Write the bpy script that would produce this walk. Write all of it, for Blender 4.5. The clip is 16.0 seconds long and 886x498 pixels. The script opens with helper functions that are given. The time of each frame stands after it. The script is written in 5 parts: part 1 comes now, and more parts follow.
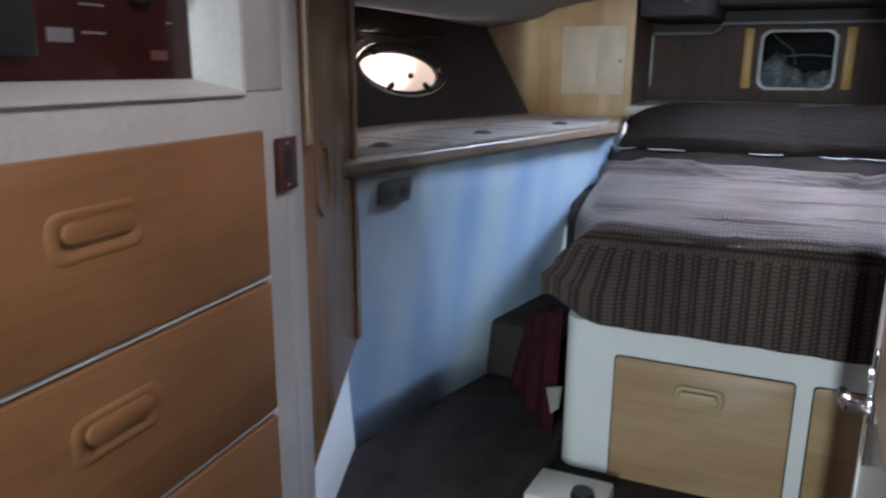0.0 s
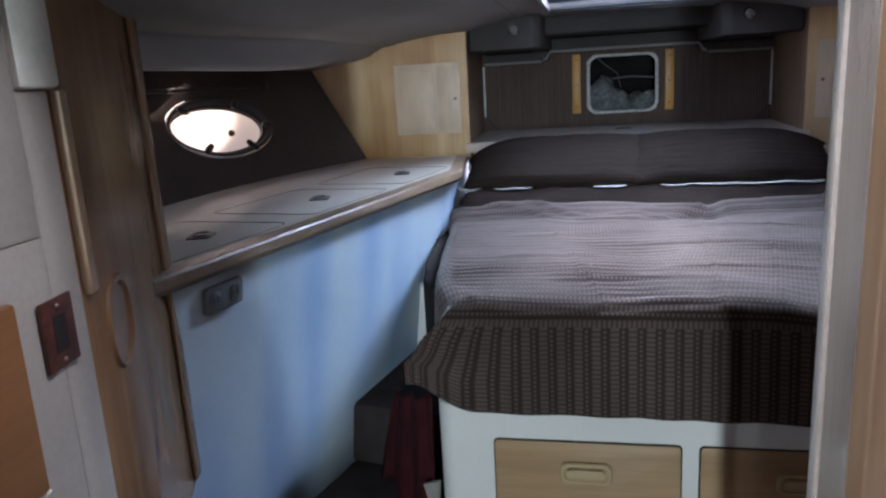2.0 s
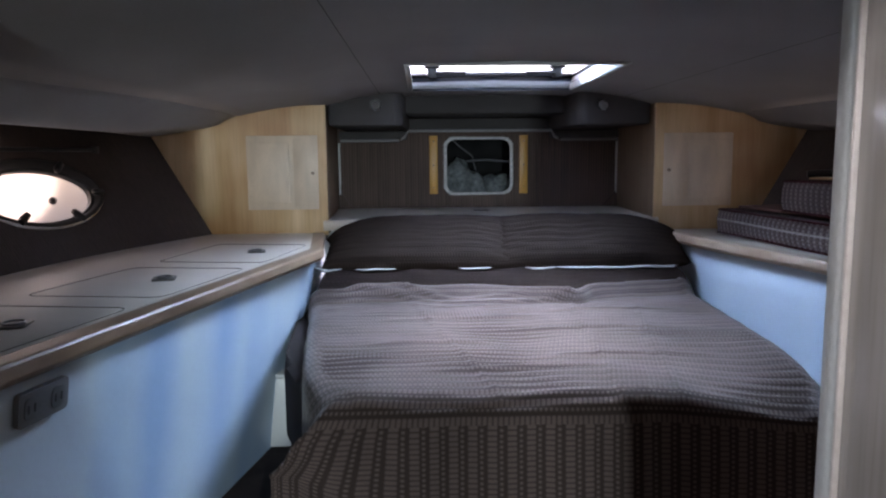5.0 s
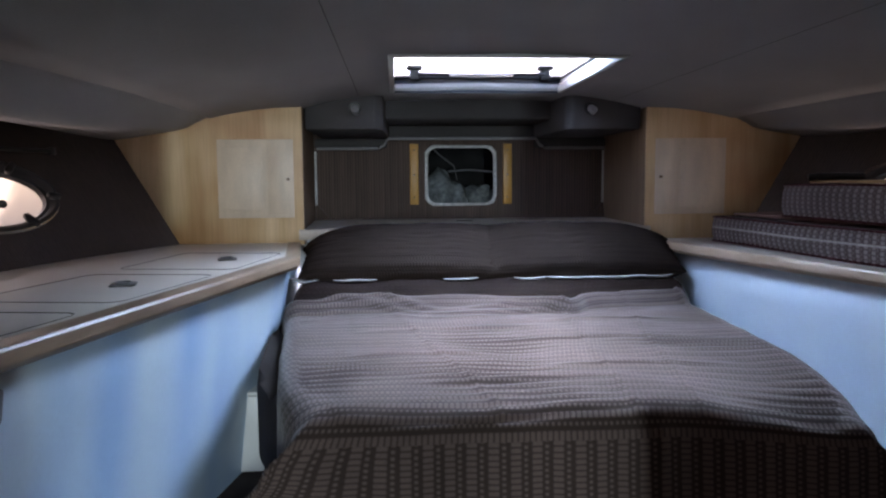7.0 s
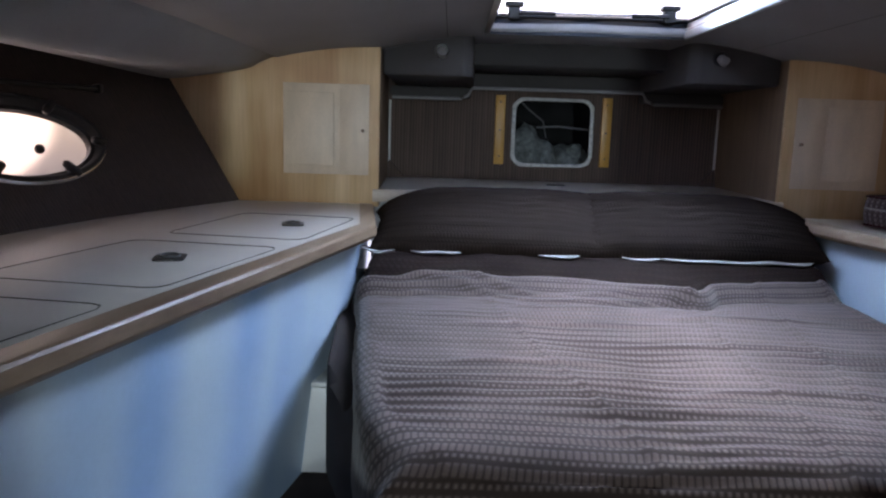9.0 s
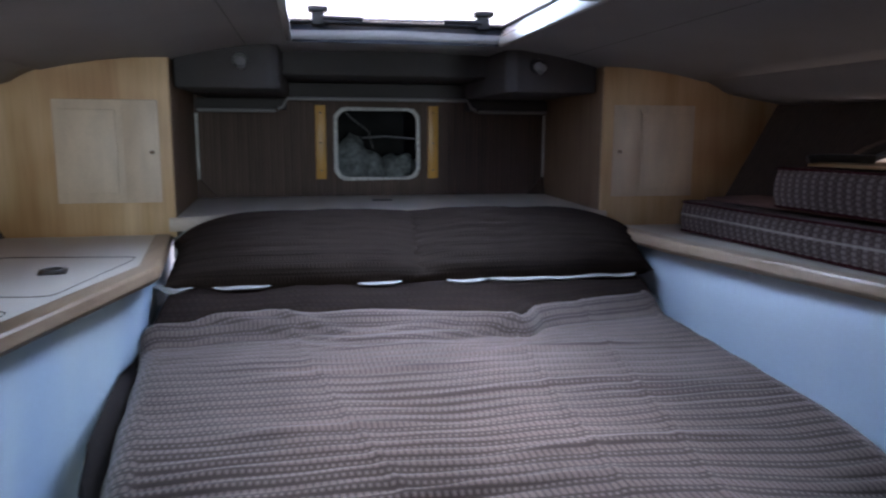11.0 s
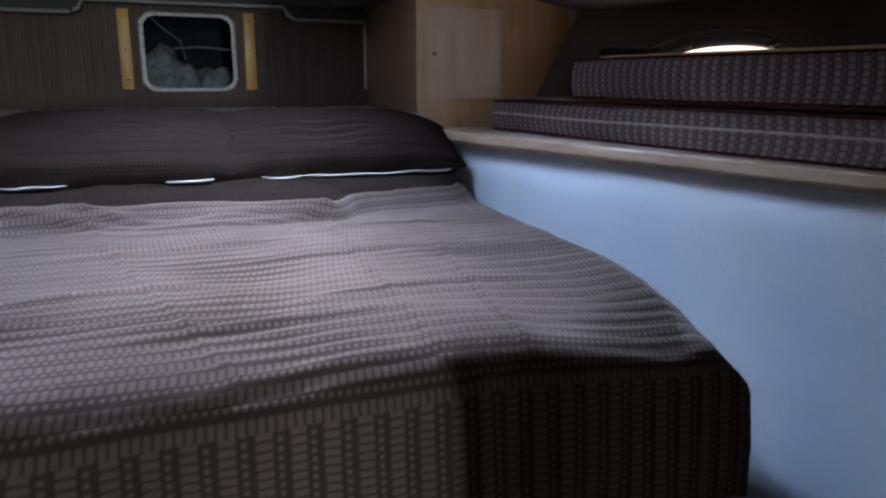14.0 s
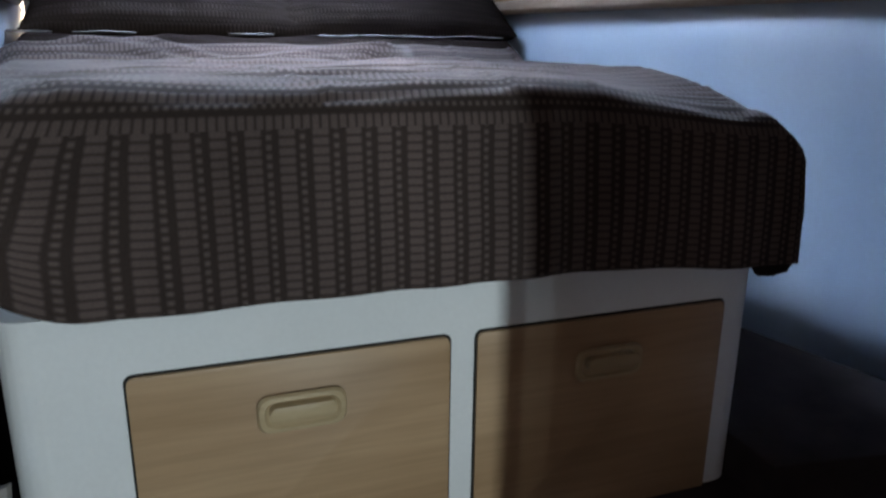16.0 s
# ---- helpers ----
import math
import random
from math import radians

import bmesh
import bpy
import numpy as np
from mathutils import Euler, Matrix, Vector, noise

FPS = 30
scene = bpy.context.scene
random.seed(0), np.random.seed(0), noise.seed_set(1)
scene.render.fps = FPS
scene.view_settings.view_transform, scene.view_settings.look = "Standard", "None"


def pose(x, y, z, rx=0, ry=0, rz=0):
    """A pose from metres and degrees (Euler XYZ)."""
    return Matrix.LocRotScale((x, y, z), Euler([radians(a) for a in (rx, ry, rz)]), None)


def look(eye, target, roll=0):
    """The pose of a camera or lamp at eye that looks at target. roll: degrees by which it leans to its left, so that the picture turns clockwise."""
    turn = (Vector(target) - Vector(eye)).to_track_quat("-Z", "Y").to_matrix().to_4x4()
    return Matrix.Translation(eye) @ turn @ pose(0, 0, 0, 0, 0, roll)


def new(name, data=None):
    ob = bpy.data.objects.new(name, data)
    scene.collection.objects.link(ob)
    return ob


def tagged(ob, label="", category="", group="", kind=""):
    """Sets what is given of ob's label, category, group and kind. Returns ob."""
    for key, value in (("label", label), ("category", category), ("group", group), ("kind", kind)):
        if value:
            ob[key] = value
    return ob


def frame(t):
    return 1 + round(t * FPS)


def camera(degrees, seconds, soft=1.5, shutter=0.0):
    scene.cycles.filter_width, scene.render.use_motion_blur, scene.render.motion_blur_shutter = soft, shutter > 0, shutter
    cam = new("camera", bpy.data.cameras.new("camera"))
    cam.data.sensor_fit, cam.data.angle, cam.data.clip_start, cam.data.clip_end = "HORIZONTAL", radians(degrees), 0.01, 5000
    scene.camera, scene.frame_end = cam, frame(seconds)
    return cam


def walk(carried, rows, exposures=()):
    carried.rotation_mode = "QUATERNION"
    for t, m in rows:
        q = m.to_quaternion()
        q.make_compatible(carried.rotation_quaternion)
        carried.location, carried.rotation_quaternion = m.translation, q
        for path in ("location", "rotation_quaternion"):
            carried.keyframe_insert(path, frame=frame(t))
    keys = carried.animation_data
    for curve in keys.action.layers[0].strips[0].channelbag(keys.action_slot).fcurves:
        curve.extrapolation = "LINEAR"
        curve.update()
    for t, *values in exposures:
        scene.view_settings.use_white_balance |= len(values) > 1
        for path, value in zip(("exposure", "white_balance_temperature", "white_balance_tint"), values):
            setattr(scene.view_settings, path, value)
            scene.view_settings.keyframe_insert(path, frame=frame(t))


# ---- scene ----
cam = camera(62.8, 16.0, soft=2.3, shutter=0.5)
PATH = [
    (0, (-0.091, 0.554, 1.23), (-0.88, 2.326, 0.746), 0.4),
    (0.5, (-0.142, 0.633, 1.264), (-0.76, 2.48, 0.811), -0.7),
    (1, (-0.178, 0.686, 1.274), (-0.649, 2.583, 0.85), -1.6),
    (1.5, (-0.167, 0.753, 1.301), (-0.589, 2.659, 0.868), -2.3),
    (2, (-0.18, 0.825, 1.358), (-0.579, 2.731, 0.905), -3.3),
    (2.5, (-0.193, 0.862, 1.375), (-0.483, 2.791, 0.934), -1.8),
    (3, (-0.184, 0.878, 1.421), (-0.393, 2.821, 0.995), -0.6),
    (3.5, (-0.225, 0.916, 1.435), (-0.305, 2.886, 1.101), -1.0),
    (4, (-0.274, 0.955, 1.405), (-0.277, 2.931, 1.099), -1.0),
    (6.5, (-0.338, 1.1, 1.277), (-0.231, 3.089, 1.099), -0.3),
    (7, (-0.356, 1.169, 1.263), (-0.224, 3.156, 1.073), -0.4),
    (7.5, (-0.4, 1.264, 1.275), (-0.29, 3.25, 1.07), 0.4),
    (8, (-0.468, 1.37, 1.257), (-0.437, 3.361, 1.073), 1.9),
    (8.2, (-0.479, 1.44, 1.25), (-0.498, 3.428, 1.036), 1.9),
    (10.3, (-0.369, 1.675, 1.343), (-0.329, 3.642, 0.988), 0.4),
    (10.5, (-0.329, 1.719, 1.335), (-0.211, 3.688, 1.003), -0.0),
    (11, (-0.315, 1.785, 1.335), (0.05, 3.726, 1.019), 0.2),
    (11.5, (-0.299, 1.796, 1.341), (0.167, 3.716, 1.032), -0.1),
    (12, (-0.287, 1.789, 1.359), (0.277, 3.685, 1.062), -0.2),
    (12.5, (-0.263, 1.808, 1.321), (0.414, 3.674, 1.075), 0.2),
    (13, (-0.209, 1.88, 1.22), (0.549, 3.713, 0.967), 0.7),
    (13.5, (-0.198, 1.806, 1.187), (0.576, 3.607, 0.788), 0.2),
    (14, (-0.238, 1.704, 1.168), (0.517, 3.501, 0.72), 0.3),
    (14.5, (-0.275, 1.651, 1.087), (0.428, 3.477, 0.675), -0.3),
    (15, (-0.322, 1.624, 0.973), (0.37, 3.449, 0.536), 0.4),
    (15.5, (-0.339, 1.606, 0.91), (0.344, 3.422, 0.422), 0.6),
    (16, (-0.346, 1.59, 0.86), (0.321, 3.394, 0.312), 0.7),
]
walk(cam, [(t, look(eye, target, roll)) for t, eye, target, roll in PATH], [(0.0, 2.27, 7350, 27), (3.5, 2.25, 7400, 28), (7.0, 2.28, 7400, 28), (11.2, 1.77, 7350, 29), (14.0, 2.08, 7600, 28), (16.0, 2.15, 7350, 26)])


# ---- world and lights ----
world = bpy.data.worlds.new("sky")
scene.world = world
world.use_nodes = True
sky = world.node_tree.nodes.new("ShaderNodeTexSky")
sky.sky_type, sky.sun_disc = "NISHITA", False
sky.sun_elevation, sky.sun_rotation = radians(50), radians(2.4)
world.node_tree.links.new(sky.outputs[0], world.node_tree.nodes["Background"].inputs[0])
world.node_tree.nodes["Background"].inputs[1].default_value = 0.16


def lamp(name, kind, m, energy, colour, size=0.1, size_y=None):
    data = bpy.data.lights.new(name, kind)
    data.energy, data.color = energy, colour
    if kind == "AREA":
        data.shape, data.size, data.size_y = "RECTANGLE", size, size_y or size
    else:
        data.angle = radians(size)
    ob = new(name, data)
    ob.matrix_world = m
    return ob


# hazy sun from beyond the headboard, through the deck hatch
lamp("sun", "SUN", look((0.1, 2.4, 12.9), (0.0, 0.0, 10.0)), 0.5, (0.94, 0.97, 1.0), 22)
# daylight in the openings: deck hatch, saloon door behind, side ports
hatch_lamp = lamp("hatch_daylight", "AREA", look((0.04, 3.93, 1.97), (0.03, 2.8, 0.75)), 8.3, (0.43, 0.7, 0.99), 0.7, 0.44)
hatch_lamp.data.spread = radians(124)
lamp("saloon_door_daylight", "AREA", look((-0.2, -2.44, 1.3), (-0.2, 0.0, 1.1)), 24, (0.63, 0.92, 1.0), 0.13, 1.0)
# two unseen side windows, added to fill the drawers and the open door
lamp("saloon_starboard_fill", "AREA", look((1.68, -0.75, 1.3), (0.0, -0.3, 1.1)), 0.25, (0.7, 0.85, 1.0), 1.0, 0.5)
lamp("saloon_port_fill", "AREA", look((-1.68, -0.95, 1.3), (0.0, 0.9, 1.1)), 2.4, (0.85, 0.92, 1.0), 0.9, 0.5)
# no skylight is known: this fill is added to brighten the open door
lamp("passage_fill", "AREA", look((-0.09, 1.42, 1.98), (-0.09, 1.42, 0.0)), 2.6, (0.88, 0.95, 1.0), 0.26, 0.2)
for side, y in ((-1, 3.54), (1, 3.66)):
    port_lamp = lamp("port_daylight", "AREA", look((side * 1.76, y + 0.05, 1.25), (side * 0.2, y + 0.2, 1.08)), 0.9, (1.0, 0.95, 0.9), 0.84, 0.34)
    port_lamp.data.shape = "ELLIPSE"

# ---- materials ----


def nodes_of(name, rough=0.6, metal=0.0):
    m = bpy.data.materials.new(name)
    m.use_nodes = True
    n, l = m.node_tree.nodes, m.node_tree.links
    b = n["Principled BSDF"]
    b.inputs["Roughness"].default_value, b.inputs["Metallic"].default_value = rough, metal
    return m, n, l, b


def ramp_of(n, stops):
    r = n.new("ShaderNodeValToRGB")
    while len(r.color_ramp.elements) < len(stops):
        r.color_ramp.elements.new(0.5)
    for e, (p, c) in zip(r.color_ramp.elements, stops):
        e.position, e.color = p, (*c, 1)
    return r


def noise_of(n, l, scale, stretch=(1, 1, 1), detail=4.0, coord="Object", turn=(0, 0, 0)):
    tc, mp, t = n.new("ShaderNodeTexCoord"), n.new("ShaderNodeMapping"), n.new("ShaderNodeTexNoise")
    mp.inputs["Scale"].default_value = stretch
    mp.inputs["Rotation"].default_value = [radians(a) for a in turn]
    t.inputs["Scale"].default_value, t.inputs["Detail"].default_value = scale, detail
    l.new(tc.outputs[coord], mp.inputs[0])
    l.new(mp.outputs[0], t.inputs["Vector"])
    return t


def mixed(n, l, a, b, fac=0.5, kind="MULTIPLY"):
    x = n.new("ShaderNodeMix")
    x.data_type, x.blend_type = "RGBA", kind
    x.inputs[0].default_value = fac
    l.new(a, x.inputs[6])
    l.new(b, x.inputs[7])
    return x.outputs[2]


def bump_to(n, l, b, height, strength=0.2, distance=0.002):
    u = n.new("ShaderNodeBump")
    u.inputs["Strength"].default_value, u.inputs["Distance"].default_value = strength, distance
    l.new(height, u.inputs["Height"])
    l.new(u.outputs[0], b.inputs["Normal"])


def plain(name, colour, rough=0.5, metal=0.0, vary=0.18, scale=6.0, grain=120.0, bump=0.15, stretch=(1, 1, 1), fleck=0.86):
    """A surface with broad staining, fine grain and a little uneven gloss."""
    m, n, l, b = nodes_of(name, rough, metal)
    big, fine = noise_of(n, l, scale, stretch), noise_of(n, l, grain, stretch, 3.0)
    lo, hi = [c * (1 - vary) for c in colour], [min(1, c * (1 + vary * 0.6)) for c in colour]
    r = ramp_of(n, [(0.3, lo), (0.7, hi)])
    l.new(big.outputs[0], r.inputs[0])
    r2 = ramp_of(n, [(0.3, (fleck,) * 3), (0.7, (1, 1, 1))])
    l.new(fine.outputs[0], r2.inputs[0])
    l.new(mixed(n, l, r.outputs[0], r2.outputs[0], 0.8), b.inputs["Base Color"])
    if rough >= 0.75:
        b.inputs["Specular IOR Level"].default_value = 0.15
    mr = n.new("ShaderNodeMapRange")
    mr.inputs["To Min"].default_value, mr.inputs["To Max"].default_value = max(0.02, rough - 0.1), min(1, rough + 0.12)
    l.new(big.outputs[0], mr.inputs[0])
    l.new(mr.outputs[0], b.inputs["Roughness"])
    bump_to(n, l, b, fine.outputs[0], bump, 0.001)
    return m


def wood(name, dark, light, rough=0.4, axis="z", scale=1.0, stain=(0.68, 0.64, 0.6)):
    """Veneer: long grain along one axis, broad cloudy figure, fine pores."""
    m, n, l, b = nodes_of(name, rough)
    st = {"x": (0.8, 9, 9), "y": (9, 0.8, 9), "z": (9, 9, 0.8)}[axis]
    fine = {"x": (6, 160, 160), "y": (160, 6, 160), "z": (160, 160, 6)}[axis]
    a, c, p = noise_of(n, l, 2.2 * scale, st, 6.0), noise_of(n, l, 2.5, (1, 1, 1), 2.0), noise_of(n, l, 1.0, fine, 2.0)
    a.inputs["Distortion"].default_value = 0.6
    r = ramp_of(n, [(0.28, dark), (0.5, [(d + k) / 2 for d, k in zip(dark, light)]), (0.72, light)])
    l.new(a.outputs[0], r.inputs[0])
    r2 = ramp_of(n, [(0.3, stain), (0.62, (1, 1, 1))])
    l.new(c.outputs[0], r2.inputs[0])
    r3 = ramp_of(n, [(0.35, (0.8, 0.78, 0.75)), (0.6, (1, 1, 1))])
    l.new(p.outputs[0], r3.inputs[0])
    l.new(mixed(n, l, mixed(n, l, r.outputs[0], r2.outputs[0], 0.8), r3.outputs[0], 0.45), b.inputs["Base Color"])
    bump_to(n, l, b, p.outputs[0], 0.1, 0.0005)
    return m


def math_node(n, l, op, a, b=0.5):
    x = n.new("ShaderNodeMath")
    x.operation = op
    for i, v in enumerate((a, b)):
        if isinstance(v, (int, float)):
            x.inputs[i].default_value = v
        else:
            l.new(v, x.inputs[i])
    return x.outputs[0]


def soft_step(n, l, value, low, high):
    x = n.new("ShaderNodeMapRange")
    x.interpolation_type = "SMOOTHSTEP"
    x.inputs["From Min"].default_value, x.inputs["From Max"].default_value = min(low, high), max(low, high)
    x.inputs["To Min"].default_value, x.inputs["To Max"].default_value = (0.0, 1.0) if low < high else (1.0, 0.0)
    l.new(value, x.inputs[0])
    return x.outputs[0]


def weave(name, dark, mid, light, column=0.052, rib=0.017, rough=0.95, worn=0.35, sheen=0.0):
    """Upholstery woven in columns: ribbed blocks, dark gaps and a thin bright chain, laid out in metres on the UV map."""
    m, n, l, b = nodes_of(name, rough)
    b.inputs["Specular IOR Level"].default_value = 0.04
    b.inputs["Sheen Weight"].default_value, b.inputs["Sheen Roughness"].default_value = sheen, 0.4
    uv, sep = n.new("ShaderNodeUVMap"), n.new("ShaderNodeSeparateXYZ")
    l.new(uv.outputs[0], sep.inputs[0])
    u, v = sep.outputs[0], sep.outputs[1]
    fu = math_node(n, l, "FRACT", math_node(n, l, "DIVIDE", u, column))
    fv = math_node(n, l, "FRACT", math_node(n, l, "DIVIDE", v, rib))
    fv2 = math_node(n, l, "FRACT", math_node(n, l, "ADD", math_node(n, l, "DIVIDE", v, rib), 0.5))
    # ribbed block in the first part of each column
    block = math_node(n, l, "MULTIPLY", soft_step(n, l, fu, 0.04, 0.16), soft_step(n, l, fu, 0.62, 0.5))
    hump = math_node(n, l, "SINE", math_node(n, l, "MULTIPLY", fv, math.pi))
    hump2 = math_node(n, l, "SINE", math_node(n, l, "MULTIPLY", fv2, math.pi))
    chain = math_node(n, l, "MULTIPLY", soft_step(n, l, fu, 0.66, 0.76), soft_step(n, l, fu, 0.92, 0.82))
    hb = math_node(n, l, "MULTIPLY", block, hump)
    hc = math_node(n, l, "MULTIPLY", chain, math_node(n, l, "POWER", hump2, 2.0))
    height = math_node(n, l, "ADD", hb, hc)
    base = ramp_of(n, [(0.0, dark), (0.75, mid), (1.0, mid)])
    l.new(hb, base.inputs[0])
    top = ramp_of(n, [(0.0, (0, 0, 0)), (1.0, light)])
    l.new(hc, top.inputs[0])
    col = mixed(n, l, base.outputs[0], top.outputs[0], 1.0, "ADD")
    wear = noise_of(n, l, 3.0, (1, 1, 1), 5.0)
    wr = ramp_of(n, [(0.3, (1 - worn,) * 3), (0.7, (1, 1, 1))])
    l.new(wear.outputs[0], wr.inputs[0])
    fuzz = noise_of(n, l, 500.0, (1, 1, 1), 2.0)
    fr = ramp_of(n, [(0.3, (0.7, 0.7, 0.7)), (0.7, (1.0, 1.0, 1.0))])
    l.new(fuzz.outputs[0], fr.inputs[0])
    l.new(mixed(n, l, mixed(n, l, col, wr.outputs[0], 1.0), fr.outputs[0], 0.8), b.inputs["Base Color"])
    bump_to(n, l, b, height, 0.32, 0.0025)
    return m


def ribbed(name, dark, light, pitch=0.012, rough=0.8, axis=1):
    """Wall carpet with fine upright ribs."""
    m, n, l, b = nodes_of(name, rough)
    tc, sep = n.new("ShaderNodeTexCoord"), n.new("ShaderNodeSeparateXYZ")
    l.new(tc.outputs["Object"], sep.inputs[0])
    jit = noise_of(n, l, 1.0, (60, 60, 2), 3.0)
    w = math_node(n, l, "SINE", math_node(n, l, "ADD", math_node(n, l, "MULTIPLY", sep.outputs[axis], 2 * math.pi / pitch), math_node(n, l, "MULTIPLY", jit.outputs[0], 8.0)))
    h = math_node(n, l, "ADD", math_node(n, l, "MULTIPLY", w, 0.5), 0.5)
    r = ramp_of(n, [(0.1, dark), (0.9, light)])
    l.new(math_node(n, l, "ADD", math_node(n, l, "MULTIPLY", h, 0.4), math_node(n, l, "MULTIPLY", jit.outputs[0], 0.6)), r.inputs[0])
    big = noise_of(n, l, 3.0)
    r2 = ramp_of(n, [(0.3, (0.75, 0.73, 0.72)), (0.7, (1, 1, 1))])
    l.new(big.outputs[0], r2.inputs[0])
    l.new(mixed(n, l, r.outputs[0], r2.outputs[0], 0.9), b.inputs["Base Color"])
    bump_to(n, l, b, h, 0.4, 0.0015)
    return m


WHITE = plain("white_gelcoat", (0.78, 0.79, 0.79), 0.38, vary=0.06, scale=2.5, bump=0.02, fleck=0.96)


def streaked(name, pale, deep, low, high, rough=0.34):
    """Gelcoat with blue daylight and upright reflected streaks painted in, and faintly uneven gloss."""
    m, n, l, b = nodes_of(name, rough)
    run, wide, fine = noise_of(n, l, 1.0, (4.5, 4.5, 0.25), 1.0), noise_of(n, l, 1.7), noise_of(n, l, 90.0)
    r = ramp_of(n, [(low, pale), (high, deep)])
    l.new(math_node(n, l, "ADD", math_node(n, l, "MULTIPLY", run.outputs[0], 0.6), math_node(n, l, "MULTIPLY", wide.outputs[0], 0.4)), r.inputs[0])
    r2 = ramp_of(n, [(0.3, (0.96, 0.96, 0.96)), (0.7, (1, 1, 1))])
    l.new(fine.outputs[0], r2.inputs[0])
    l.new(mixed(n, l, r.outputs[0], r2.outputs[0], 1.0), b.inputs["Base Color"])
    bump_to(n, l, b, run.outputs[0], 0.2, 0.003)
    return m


WHITE_TRIM = plain("white_trim", (0.68, 0.68, 0.66), 0.4, vary=0.16, scale=14)
GREY_PAINT = plain("grey_white_paint", (0.38, 0.38, 0.378), 0.4, vary=0.12, scale=4)
EDGE_PAINT = plain("blue_grey_edge", (0.52, 0.58, 0.59), 0.3, vary=0.1, scale=6)
HEADLINER = plain("headliner", (0.275, 0.266, 0.268), 0.85, vary=0.14, scale=1.6, grain=260, bump=0.25)
VALANCE = plain("valance_fabric", (0.075, 0.07, 0.07), 0.85, vary=0.14, scale=2.0, grain=260, bump=0.25)
HEADLINER_ROLL = plain("headliner_roll", (0.31, 0.3, 0.3), 0.75, vary=0.12, scale=2.0, grain=260, bump=0.25)
VINYL_X = ribbed("wall_carpet_side", (0.042, 0.03, 0.026), (0.096, 0.07, 0.06), axis=1)
VINYL_Y = ribbed("wall_carpet_back", (0.04, 0.025, 0.02), (0.15, 0.097, 0.077), 0.014, axis=0)
CARPET = plain("floor_carpet", (0.046, 0.035, 0.036), 1.0, vary=0.35, scale=9, grain=420, bump=0.6)
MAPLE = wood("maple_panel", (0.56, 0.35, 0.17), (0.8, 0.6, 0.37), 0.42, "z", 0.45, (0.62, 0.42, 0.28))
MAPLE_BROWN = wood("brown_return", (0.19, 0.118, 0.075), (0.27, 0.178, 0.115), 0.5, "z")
PALE_PANEL = plain("pale_locker_door", (0.72, 0.59, 0.45), 0.45, vary=0.16, scale=5, stretch=(3, 3, 0.8))
DRAWER = wood("drawer_wood", (0.215, 0.098, 0.041), (0.3, 0.142, 0.064), 0.45, "y", 0.8)
BED_WOOD = wood("bed_drawer_wood", (0.4, 0.24, 0.13), (0.52, 0.335, 0.195), 0.42, "x", 0.8)
HANDLE_WOOD = wood("handle_wood", (0.46, 0.33, 0.19), (0.58, 0.44, 0.27), 0.4, "x")
DOOR_WOOD = wood("door_wood", (0.25, 0.135, 0.073), (0.36, 0.21, 0.118), 0.26, "z", 0.8)
DOOR_GREY = wood("limed_door_wood", (0.29, 0.295, 0.288), (0.42, 0.425, 0.415), 0.18, "z", 0.5)
MOULDING = wood("door_moulding", (0.3, 0.195, 0.12), (0.42, 0.295, 0.195), 0.35, "z")
STRIP_WOOD = wood("strip_wood", (0.5, 0.23, 0.04), (0.68, 0.35, 0.075), 0.4, "z")
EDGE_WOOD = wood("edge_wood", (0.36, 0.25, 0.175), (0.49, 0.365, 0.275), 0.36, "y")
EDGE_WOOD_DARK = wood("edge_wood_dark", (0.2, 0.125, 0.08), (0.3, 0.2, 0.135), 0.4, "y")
SHELF_EDGE = wood("shelf_edge", (0.56, 0.47, 0.38), (0.7, 0.61, 0.51), 0.35, "x", 0.6)
PLY = wood("plywood", (0.5, 0.32, 0.16), (0.66, 0.46, 0.26), 0.6, "y")
LAMINATE = plain("counter_laminate", (0.52, 0.465, 0.415), 0.36, vary=0.08, scale=8, grain=300, bump=0.05)
# far hatch coaming only: its shade is put into this dark grey
COAMING_SHADED = plain("shaded_coaming", (0.04, 0.046, 0.056), 0.85, vary=0.15, scale=5)
BLACK = plain("black_plastic", (0.015, 0.015, 0.016), 0.4, vary=0.2)
SEAM = plain("dark_gap", (0.03, 0.028, 0.026), 0.9, vary=0.2)
CHROME = plain("chrome", (0.75, 0.75, 0.76), 0.14, 1.0, vary=0.06)
STEEL = plain("dull_steel", (0.45, 0.45, 0.45), 0.35, 1.0, vary=0.15)
SATIN = plain("satin_nickel", (0.45, 0.44, 0.44), 0.3, 0.7, vary=0.08)
OUTLET = plain("grey_outlet", (0.15, 0.155, 0.165), 0.4, vary=0.08)
OUTLET_DARK = plain("grey_socket", (0.11, 0.114, 0.12), 0.45, vary=0.08)
BRASS = plain("brown_strike", (0.1, 0.035, 0.03), 0.4, 0.3, vary=0.5, scale=60)
MAROON = plain("maroon_cloth", (0.05, 0.009, 0.012), 0.95, vary=0.4, scale=20, grain=300, bump=0.4)
MAROON_PALE = plain("faded_red_label", (0.09, 0.025, 0.023), 0.4, vary=0.3)
MAROON_GLASS = plain("maroon_panel", (0.032, 0.0075, 0.0075), 0.18, vary=0.35, scale=3)
SHEET = plain("dark_sheet", (0.022, 0.015, 0.0135), 0.95, vary=0.25, scale=10, grain=300, bump=0.3)
WHITE_SHEET = plain("white_sheet", (0.3, 0.28, 0.265), 0.9, vary=0.12, scale=30)
CAULK = plain("white_caulk", (0.62, 0.62, 0.6), 0.7, vary=0.35, scale=60, grain=300, bump=0.6)
